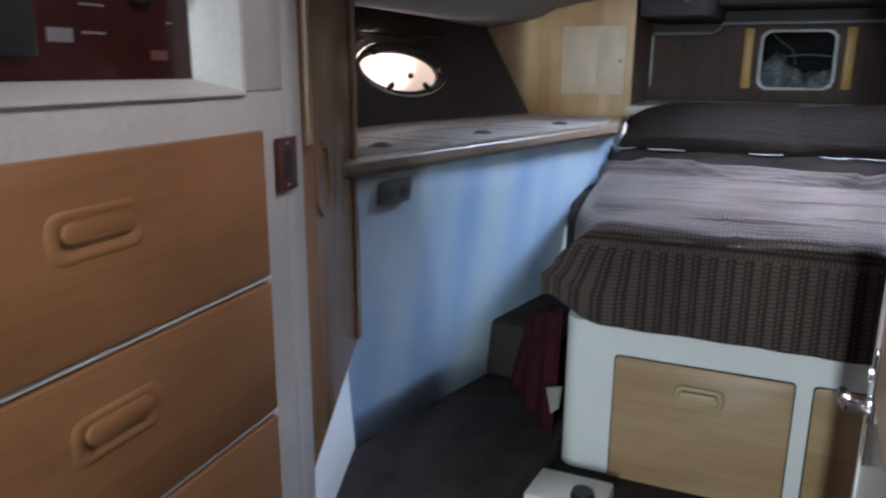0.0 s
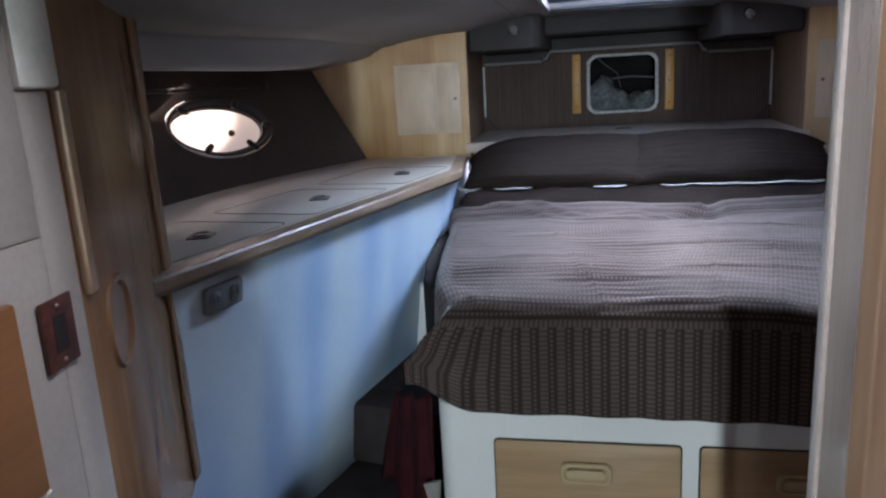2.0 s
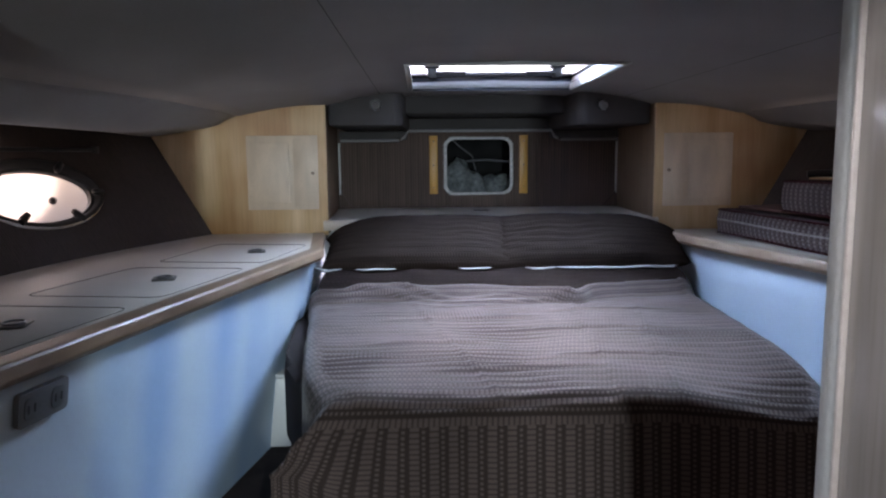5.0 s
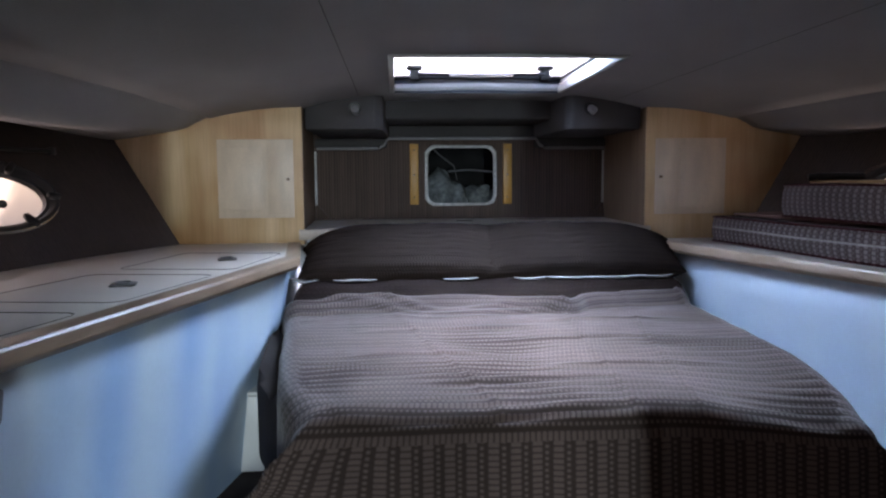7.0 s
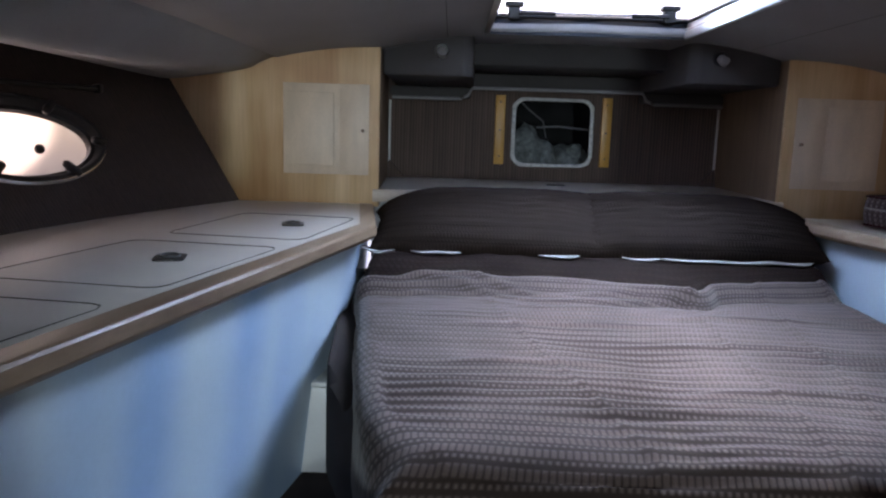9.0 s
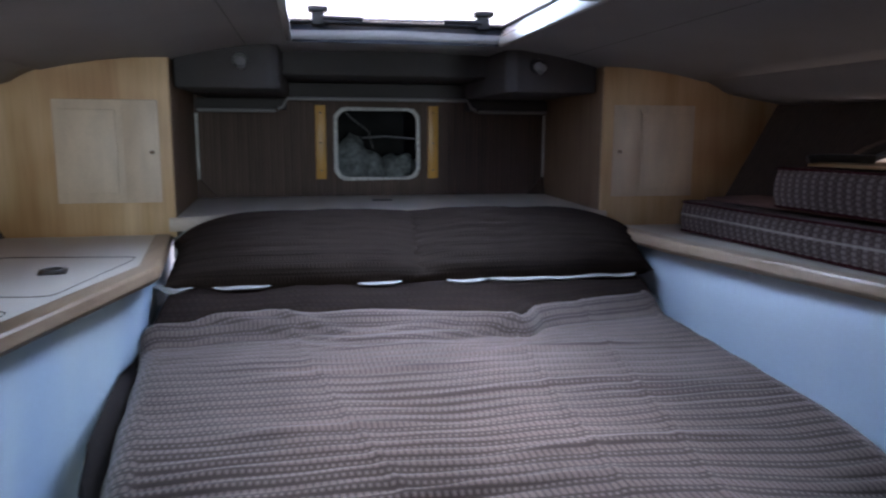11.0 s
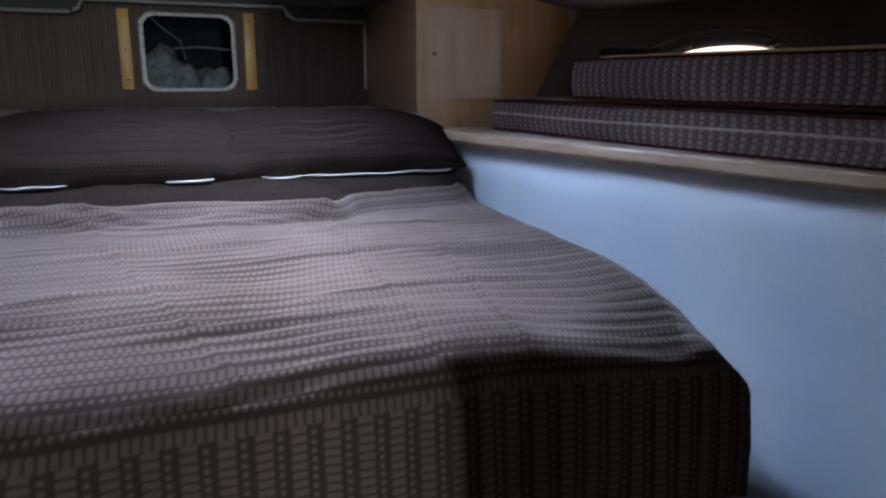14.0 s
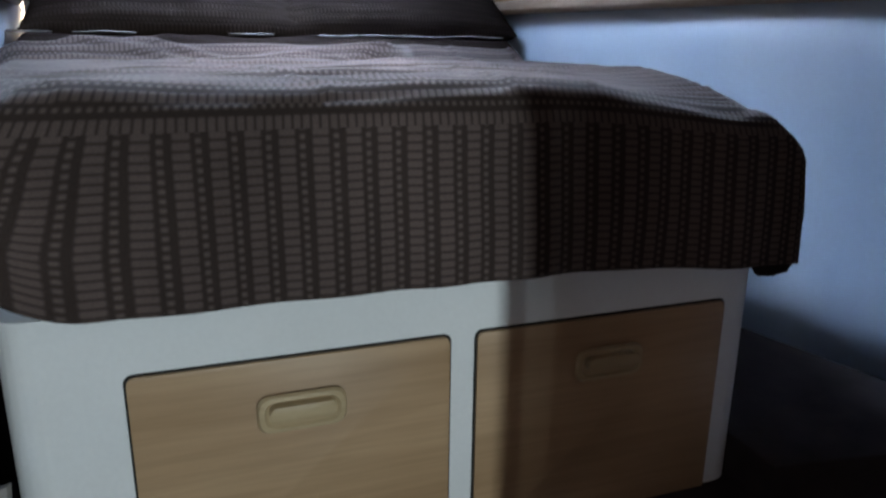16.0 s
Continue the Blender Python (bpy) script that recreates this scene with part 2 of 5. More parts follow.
FOAM = plain("grey_insulation", (0.2, 0.23, 0.23), 0.95, vary=0.45, scale=40, grain=200, bump=0.8)
DARKBOX = plain("dark_locker", (0.02, 0.02, 0.021), 0.8, vary=0.4)
QUILT = weave("quilt_weave", (0.058, 0.041, 0.0365), (0.141, 0.102, 0.094), (0.1, 0.075, 0.07), 0.043, 0.0118, sheen=0.12)
PILLOW = weave("pillow_weave", (0.034, 0.023, 0.019), (0.044, 0.03, 0.0255), (0.004, 0.003, 0.0026), 0.026, 0.012)
# darker weave for a fold of the bedspread, its shade put into colour
FOLD_SHADE = weave("fold_shade_weave", (0.017, 0.0105, 0.009), (0.024, 0.015, 0.0125), (0.004, 0.003, 0.0026), 0.034, 0.02)
CUSHION = weave("cushion_weave", (0.105, 0.075, 0.073), (0.26, 0.215, 0.205), (0.1, 0.083, 0.08), 0.031, 0.015)
CUSHION_BACK = plain("cushion_backing", (0.2, 0.12, 0.105), 0.9, vary=0.25, scale=8, grain=260, bump=0.3)
PIPING = plain("piping", (0.34, 0.3, 0.28), 0.9, vary=0.3, scale=50)
OUTSIDE = plain("outside_ground", (0.4, 0.4, 0.38), 0.9, vary=0.2, scale=0.6)
SALOON = plain("saloon_lining", (0.17, 0.13, 0.1), 0.6, vary=0.15, scale=2)
# hatch light's blue and reflections in the colour; port darker for passing shade
PANEL_PORT = streaked("gelcoat_blue_light_streaks", (0.53, 0.645, 0.735), (0.3, 0.46, 0.68), 0.4, 0.6)
PANEL_STARBOARD = streaked("gelcoat_blue_light", (0.6, 0.715, 0.81), (0.5, 0.635, 0.78), 0.35, 0.65)

GLASS, gn, gl, gb = nodes_of("clear_glass", 0.02)
gb.inputs["Transmission Weight"].default_value, gb.inputs["IOR"].default_value = 1.0, 1.1
gb.inputs["Base Color"].default_value = (0.96, 0.97, 0.98, 1)
FROST, gn, gl, gb = nodes_of("hazed_acrylic", 0.35)
gb.inputs["Transmission Weight"].default_value, gb.inputs["IOR"].default_value = 1.0, 1.15
gb.inputs["Base Color"].default_value = (0.25, 0.215, 0.198, 1)

# ---- mesh helpers ----


def finish(name, bm, mat, smooth=True, parent=None, auto=40):
    me = bpy.data.meshes.new(name)
    bmesh.ops.recalc_face_normals(bm, faces=bm.faces)
    bm.to_mesh(me)
    bm.free()
    for mt in (mat if isinstance(mat, (list, tuple)) else [mat]):
        me.materials.append(mt)
    if smooth:
        me.shade_smooth()
        me.set_sharp_from_angle(angle=radians(auto))
    ob = new(name, me)
    if parent is not None:
        ob.parent = parent
        ob.matrix_parent_inverse = Matrix.Translation(-Vector(parent.location))
    return ob


def thing(name, at, label, category, group=""):
    e = new(name)
    e.empty_display_size = 0.05
    e.location = at
    return tagged(e, label, category, group)


def add_box(bm, lo, hi, bevel=0.0, seg=2, m=None):
    lo, hi = Vector(lo), Vector(hi)
    r = bmesh.ops.create_cube(bm, size=1.0)
    vs = r["verts"]
    bmesh.ops.transform(bm, matrix=Matrix.Translation((lo + hi) / 2) @ Matrix.Diagonal((*(hi - lo), 1)), verts=vs)
    if bevel:
        es = list({e for v in vs for e in v.link_edges})
        r = bmesh.ops.bevel(bm, geom=es, offset=bevel, segments=seg, profile=0.5, affect="EDGES", clamp_overlap=True)
        vs = list({v for f in r["faces"] for v in f.verts} | {v for v in vs if v.is_valid})
    if m is not None:
        bmesh.ops.transform(bm, matrix=m, verts=vs)
    return vs


def box(name, lo, hi, mat, parent=None, bevel=0.004, m=None):
    bm = bmesh.new()
    add_box(bm, lo, hi, bevel, m=m)
    return finish(name, bm, mat, True, parent)


def add_prism(bm, outline, up, bevel=0.0):
    """A closed outline of points, thickened along up."""
    a = [bm.verts.new(Vector(p)) for p in outline]
    b = [bm.verts.new(Vector(p) + Vector(up)) for p in outline]
    n = len(a)
    fs = [bm.faces.new(a), bm.faces.new(list(reversed(b)))]
    for i in range(n):
        fs.append(bm.faces.new([a[i], b[i], b[(i + 1) % n], a[(i + 1) % n]]))
    if bevel:
        es = list({e for v in a + b for e in v.link_edges})
        bmesh.ops.bevel(bm, geom=es, offset=bevel, segments=2, profile=0.5, affect="EDGES", clamp_overlap=True)
    return fs


def prism(name, outline, up, mat, parent=None, bevel=0.003):
    bm = bmesh.new()
    add_prism(bm, outline, up, bevel)
    return finish(name, bm, mat, True, parent)


def grid_mesh(name, pts, mat, parent=None, uv=None, closed=False, thick=0.0, skip=()):
    """A sheet through rows of points; uv gives metres along and across."""
    bm = bmesh.new()
    layer = bm.loops.layers.uv.new("UVMap") if uv else None
    vs = [[bm.verts.new(Vector(p)) for p in row] for row in pts]
    R, C = len(pts), len(pts[0])
    for i in range(R - 1):
        for j in range(C if closed else C - 1):
            if (i, j) in skip:
                continue
            k = (j + 1) % C
            f = bm.faces.new([vs[i][j], vs[i][k], vs[i + 1][k], vs[i + 1][j]])
            if uv:
                for lp, (a, b) in zip(f.loops, ((i, j), (i, j + 1), (i + 1, j + 1), (i + 1, j))):
                    lp[layer].uv = uv(a, b, i)
    me_ob = finish(name, bm, mat, True, parent, 60)
    if thick:
        md = me_ob.modifiers.new("thickness", "SOLIDIFY")
        md.thickness, md.offset = thick, 0
    return me_ob


def add_tube(bm, pts, r, seg=8, caps=True):
    pts = [Vector(p) for p in pts]
    rings = []
    for i, p in enumerate(pts):
        d = (pts[min(i + 1, len(pts) - 1)] - pts[max(i - 1, 0)]).normalized()
        a = d.orthogonal().normalized() if abs(d.z) > 0.9 else d.cross(Vector((0, 0, 1))).normalized()
        b = d.cross(a)
        rr = r[i] if isinstance(r, (list, tuple)) else r
        rings.append([bm.verts.new(p + rr * (math.cos(2 * math.pi * k / seg) * a + math.sin(2 * math.pi * k / seg) * b)) for k in range(seg)])
    for r0, r1 in zip(rings, rings[1:]):
        for k in range(seg):
            bm.faces.new([r0[k], r0[(k + 1) % seg], r1[(k + 1) % seg], r1[k]])
    if caps:
        bm.faces.new(rings[0])
        bm.faces.new(list(reversed(rings[-1])))


def tube(name, pts, r, mat, parent=None, seg=8):
    bm = bmesh.new()
    add_tube(bm, pts, r, seg)
    return finish(name, bm, mat, True, parent, 50)


def rounded(w, h, r, seg=6):
    """A rounded rectangle about the origin."""
    out = []
    for cx, cy, a0 in ((w / 2 - r, h / 2 - r, 0), (-w / 2 + r, h / 2 - r, 90), (-w / 2 + r, -h / 2 + r, 180), (w / 2 - r, -h / 2 + r, 270)):
        for k in range(seg + 1):
            a = radians(a0 + 90 * k / seg)
            out.append((cx + r * math.cos(a), cy + r * math.sin(a)))
    return out


def lerp_table(table, t):
    for (a, va), (b, vb) in zip(table, table[1:]):
        if t <= b:
            k = max(0.0, (t - a) / (b - a))
            return va + (vb - va) * k
    return table[-1][1]


def ease(t):
    t = min(1.0, max(0.0, t))
    return t * t * (3 - 2 * t)


def structure(ob, label=""):
    return tagged(ob, label, kind="structure")


# ---- the hull and its lining ----
COUNTER_Z = 1.0
SHELF_Z = 1.055
CEIL = 1.655
HULL = {-1: [(1.5, 1.62), (3.0, 1.57), (3.6, 1.49), (4.28, 1.25), (5.2, 0.9)], 1: [(1.5, 1.66), (3.0, 1.58), (3.6, 1.46), (4.28, 1.20), (5.2, 0.86)]}
LEAN = 0.57
PORT = {-1: 3.54, 1: 3.66}
PORT_Z, PORT_A, PORT_B = 1.222, 0.285, 0.118


def hull_half(side, y):
    """Half breadth at counter height, as a smooth curve."""
    return sum(lerp_table(HULL[side], y + d) for d in np.linspace(-0.35, 0.35, 9)) / 9 + 0.012


def hull_x(side, y, z):
    return side * (hull_half(side, y) + LEAN * (z - 1.0))


def hull_frame(side):
    """The porthole's place on the hull: axes along, up the slope, and inward."""
    py = PORT[side]
    o = Vector((hull_x(side, py, PORT_Z), py, PORT_Z))
    along = (Vector((hull_x(side, py + 0.3, PORT_Z), py + 0.3, PORT_Z)) - Vector((hull_x(side, py - 0.3, PORT_Z), py - 0.3, PORT_Z))).normalized()
    up = Vector((side * LEAN, 0, 1)).normalized()
    inward = along.cross(up).normalized()
    if inward.x * side > 0:
        inward = -inward
    up = (up - up.dot(along) * along).normalized()
    return o, along, up, inward


def hull_wall(side, name):
    """Leaning hull lining with an oval hole for the porthole."""
    o, along, up, inward = hull_frame(side)
    N, RINGS = 64, 7
    bm = bmesh.new()
    rings = []
    for r in range(RINGS):
        f = r / (RINGS - 1)
        ring = []
        for k in range(N):
            a = 2 * math.pi * k / N + math.pi / 4
            c, q = math.cos(a), math.sin(a)
            p = o + along * (PORT_A * 1.02 * c) + up * (PORT_B * 1.06 * q)
            m = max(abs(c), abs(q))
            y, z = p.y * (1 - f) + (PORT[side] + 0.5 * c / m) * f, p.z * (1 - f) + (1.225 + 0.255 * q / m) * f
            ring.append(bm.verts.new(Vector((hull_x(side, y, z), y, z))))
        rings.append(ring)
    for r0, r1 in zip(rings, rings[1:]):
        for k in range(N):
            j = (k + 1) % N
            bm.faces.new([r0[k], r0[j], r1[j], r1[k]])

    def patch(y0, y1, z0, z1, n):
        for i in range(n):
            ys = (y0 + (y1 - y0) * i / n, y0 + (y1 - y0) * (i + 1) / n)
            bm.faces.new([bm.verts.new((hull_x(side, y, z), y, z)) for y, z in ((ys[0], z0), (ys[1], z0), (ys[1], z1), (ys[0], z1))])
    patch(1.4, PORT[side] - 0.5, 0.97, 1.48, 16)
    patch(PORT[side] + 0.5, 5.3, 0.97, 1.48, 16)
    patch(1.4, 5.3, 1.48, 1.62, 40)
    bmesh.ops.remove_doubles(bm, verts=bm.verts, dist=0.0005)
    ob = finish(name, bm, VINYL_X, False)
    md = ob.modifiers.new("thickness", "SOLIDIFY")
    md.thickness, md.offset = 0.03, 1 if side < 0 else -1
    return structure(ob, "dark brown ribbed carpet lining on the sloping hull side")


hull_wall(-1, "wall_hull_port")
hull_wall(1, "wall_hull_starboard")

# floor and low walls
floor = structure(grid_mesh("floor", [[(x, y, 0.006 * noise.noise((x * 2, y * 2, 0))) for x in np.linspace(-1.7, 1.7, 30)] for y in np.linspace(-2.6, 5.3, 60)], CARPET, thick=0.02), "dark brown worn carpet on the cabin sole")
# edges of counters in plan: side, points from near to far
EDGE = {-1: [(-1.105, 1.85), (-0.705, 3.69)], 1: [(1.175, 2.2), (0.815, 3.92)]}
FOOT = {-1: [(2.1, 1.21), (2.36, 1.145), (2.6, 1.09), (2.97, 0.993), (3.7, 0.86), (4.45, 0.83)], 1: [(2.2, 1.32), (2.7, 1.2), (3.07, 1.114), (3.8, 0.95), (4.45, 0.86)]}
TOPW = {-1: [(2.1, 1.075), (3.70, 0.755), (4.45, 0.80)], 1: [(2.2, 1.21), (3.92, 0.85), (4.45, 0.83)]}


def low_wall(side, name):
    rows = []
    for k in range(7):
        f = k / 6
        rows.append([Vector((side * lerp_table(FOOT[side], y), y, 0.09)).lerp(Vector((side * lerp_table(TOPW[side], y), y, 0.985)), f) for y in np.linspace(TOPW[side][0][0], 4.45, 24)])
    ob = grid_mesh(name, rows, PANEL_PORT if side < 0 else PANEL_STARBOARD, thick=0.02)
    return structure(ob, "smooth white panel below the side locker, blue daylight put into its colour")


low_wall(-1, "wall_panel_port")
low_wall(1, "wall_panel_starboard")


def counter(side, name):
    """Locker top with a rounded wooden edge along its open side."""
    front = [Vector((*p, COUNTER_Z)) for p in EDGE[side]]
    corner = Vector((side * 0.785, 4.34, COUNTER_Z))
    back = [Vector((side * (hull_half(side, y) + 0.02), y, COUNTER_Z)) for y in (4.42, 4.28, 3.9, 3.6, 3.3, 3.0, 2.5, front[0].y)]
    root = thing(name, (front[0].x, front[0].y, 0.96), "beige laminate side locker top with rounded wooden edge", "counter")
    prism("top", [p - Vector((0, 0, 0.035)) for p in front + [corner] + back], (0, 0, 0.035), LAMINATE, root, 0.002)
    # bullnose swept along the edge
    line = front + [corner]
    prof = [(-0.03, 0.0025), (0.012, 0.0025), (0.018, 0.001), (0.021, -0.004), (0.022, -0.026), (0.019, -0.031), (0.008, -0.041), (0.002, -0.043), (-0.02, -0.043)]
    rows = []
    for i, p in enumerate(line):
        d = (line[min(i + 1, len(line) - 1)] - line[max(i - 1, 0)]).normalized()
        n = Vector((-d.y, d.x, 0))
        if n.x * side > 0:
            n = -n
        rows.append([p + n * a + Vector((0, 0, b)) for a, b in prof])
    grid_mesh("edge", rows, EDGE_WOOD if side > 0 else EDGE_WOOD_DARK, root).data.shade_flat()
    return root


port_counter = counter(-1, "counter")
starboard_counter = counter(1, "counter")


def locker_lid(root, ys, inset, depth):
    """A lid cut into the locker top: a fine dark gap around a rounded plate."""
    a, b = ys

    def edge_x(y):
        t = [(p[1], p[0]) for p in EDGE[-1]]
        return lerp_table(t, y)
    pts = [(edge_x(a) - inset, a), (edge_x(b) - inset, b), (edge_x(b) - inset - depth, b + 0.05), (edge_x(a) - inset - depth, a + 0.05)]
    bm = bmesh.new()
    ring = []
    for i, p in enumerate(pts):
        q, r = Vector(pts[i - 1]), Vector(pts[(i + 1) % 4])
        p = Vector(p)
        ring += [p + (q - p).normalized() * 0.03, p + (q - p).normalized() * 0.009 + (r - p).normalized() * 0.009, p + (r - p).normalized() * 0.03]
    line = [Vector((p.x, p.y, COUNTER_Z + 0.0005)) for p in ring]
    add_tube(bm, line + [line[0]], 0.0009, 5, False)
    return finish("lid_gap", bm, SEAM, True, root)


for ys in ((2.2, 2.66), (2.78, 3.24), (3.36, 3.84)):
    locker_lid(port_counter, ys, 0.06, 0.36)


def ring_latch(at, turn):
    root = thing("ring_latch", at, "black flush lifting ring set in the locker lid", "latch", "locker latches")
    m = Matrix.Translation(at) @ Matrix.Rotation(radians(turn), 4, "Z")
    bm = bmesh.new()
    add_prism(bm, [m @ Vector((x, y, -0.004)) for x, y in rounded(0.062, 0.082, 0.012)], (0, 0, 0.006), 0.0015)
    finish("plate", bm, BLACK, True, root)
    bm = bmesh.new()
    pts = [m @ Vector((0.02 * math.cos(a), 0.026 * math.sin(a), 0.005)) for a in np.linspace(0, 2 * math.pi, 20)]
    add_tube(bm, pts, 0.0025, 6, False)
    finish("ring", bm, OUTLET_DARK, True, root)
    return root


for x, y in ((-1.165, 2.50), (-1.053, 3.066), (-0.922, 3.651)):
    ring_latch((x, y, COUNTER_Z + 0.001), 13)


# back wall with the cut access hole
def back_wall():
    root_y = 5.06
    bm = bmesh.new()
    hole = rounded(0.36, 0.30, 0.05)
    cx, cz = 0.0, 1.285
    n = len(hole)
    ins = [bm.verts.new((cx + x * (1 + 0.012 * noise.noise((x * 30, z * 30, 1))), root_y, cz + z)) for x, z in hole]
    outs = []
    for x, z in hole:
        a = math.atan2(z / 0.30, x / 0.36)
        c, s = math.cos(a), math.sin(a)
        q = max(abs(c), abs(s))
        outs.append(bm.verts.new((0.8 * c / q, root_y, 1.30 + 0.34 * s / q)))
    for k in range(n):
        j = (k + 1) % n
        bm.faces.new([ins[k], ins[j], outs[j], outs[k]])
    ob = finish("wall_back", bm, VINYL_Y, False)
    md = ob.modifiers.new("thickness", "SOLIDIFY")
    md.thickness, md.offset = 0.012, 0
    structure(ob, "dark brown ribbed carpet on the back wall with a cut access hole")
    bm = bmesh.new()
    rows = []
    for k in range(n + 1):
        x, z = hole[k % n]
        w = 0.011 + 0.007 * noise.noise((x * 40, z * 40, 3)) if k < n else None
        if w is None:
            rows.append(rows[0])
            continue
        d = Vector((x, 0, z)).normalized()
        o = Vector((cx + x, root_y, cz + z))
        rows.append([o - d * 0.006 + Vector((0, -0.007, 0)), o + d * 0.001 + Vector((0, -0.013, 0)), o + d * w + Vector((0, -0.011, 0)), o + d * (w + 0.003) + Vector((0, -0.006, 0))])
    ob = grid_mesh("hole_edging", rows, CAULK)
    structure(ob, "rough white caulk round the edge of the access hole")
    # strips of timber beside the hole
    for x0, x1 in ((-0.272, -0.226), (0.226, 0.272)):
        t = thing("timber_strip", ((x0 + x1) / 2, root_y, 1.13), "orange varnished timber batten screwed beside the access hole", "batten", "battens beside the hole")
        box("batten", (x0, root_y - 0.028, 1.132), (x1, root_y - 0.007, 1.452), STRIP_WOOD, t, 0.003)
        for z in (1.17, 1.29, 1.42):
            bm = bmesh.new()
            bmesh.ops.create_uvsphere(bm, u_segments=8, v_segments=5, radius=0.005, matrix=Matrix.Translation(((x0 + x1) / 2, root_y - 0.028, z)))
            finish("screw", bm, CHROME, True, t)


back_wall()
# dark locker behind the hole, with insulation and cables in it
bm = bmesh.new()
for lo, hi in (((-0.6, 5.75, 0.95), (0.6, 5.8, 1.75)), ((-0.65, 5.1, 0.95), (-0.6, 5.8, 1.75)), ((0.6, 5.1, 0.95), (0.65, 5.8, 1.75)), ((-0.65, 5.1, 0.9), (0.65, 5.8, 0.95)), ((-0.65, 5.07, 1.7), (0.65, 5.8, 1.75))):
    add_box(bm, lo, hi)
structure(finish("wall_locker", bm, DARKBOX), "dark unlined locker behind the back wall")


def lump(name, at, r, label, mat, category, seed, squash=(1, 1, 1)):
    bm = bmesh.new()
    bmesh.ops.create_icosphere(bm, subdivisions=4, radius=1.0)
    for v in bm.verts:
        p = v.co.copy()
        k = 1 + 0.28 * noise.noise(p * 1.6 + Vector((seed, 0, 0))) + 0.1 * noise.noise(p * 5 + Vector((seed, 3, 0)))
        v.co = Vector(at) + Vector((p.x * squash[0], p.y * squash[1], p.z * squash[2])) * (k * r)
    return tagged(finish(name, bm, mat), label, category)


lump("insulation_roll", (-0.09, 5.32, 1.13), 0.155, "grey fluffy insulation stuffed in the dark locker", FOAM, "insulation", 1.0, (0.95, 0.8, 1.1))
lump("insulation_roll", (0.13, 5.38, 1.09), 0.13, "grey crumpled insulation in the dark locker", FOAM, "insulation", 5.0, (0.9, 0.8, 1.1))
tagged(tube("cable", [(-0.16, 5.25, 1.46), (-0.1, 5.25, 1.40), (-0.02, 5.26, 1.34), (0.0, 5.28, 1.26)], 0.004, OUTLET_DARK), "thin grey cable hanging in the dark locker", "cable")
tagged(tube("cable", [(-0.05, 5.3, 1.31), (0.06, 5.27, 1.318), (0.2, 5.27, 1.306), (0.3, 5.3, 1.30)], 0.005, OUTLET), "grey cable running across the dark locker", "cable")


for sx in (-1, 1):
    bm = bmesh.new()
    add_prism(bm, [(sx * 0.775, 5.045, SHELF_Z + 0.001), (sx * 0.69, 5.045, SHELF_Z + 0.001), (sx * 0.765, 5.045, SHELF_Z + 0.085)], (0, -0.03, 0), 0.004)
    tagged(finish("carpet_flap", bm, VINYL_Y), "loose dark carpet flap at the end of the shelf", "flap", "carpet flaps")


# headboard shelf
def headboard_shelf():
    root = thing("headboard_shelf", (0, 4.45, 1.0), "beige laminate shelf behind the pillows with pale curved edge", "shelf")
    front = []
    for x in np.linspace(-0.76, 0.76, 41):
        k = ease((abs(x) - 0.44) / 0.32)
        front.append(Vector((x, 4.43 - 0.15 * k, SHELF_Z - 0.03)))
    prism("top", front + [Vector((0.8, 5.055, SHELF_Z - 0.03)), Vector((-0.8, 5.055, SHELF_Z - 0.03))], (0, 0, 0.03), LAMINATE, root, 0.0)
    prof = [(0.0, 0.0315), (-0.008, 0.031), (-0.013, 0.024), (-0.013, 0.0), (-0.008, -0.014), (0.004, -0.014)]
    grid_mesh("edge", [[p + Vector((0, a, b)) for a, b in prof] for p in front], SHELF_EDGE, root)
    box("backing", (-0.78, 4.435, 0.5), (0.78, 4.45, SHELF_Z - 0.031), WHITE, root, 0.0)
    box("latch", (-0.045, 4.80, SHELF_Z), (0.035, 4.835, SHELF_Z + 0.004), BLACK, root, 0.001)


headboard_shelf()


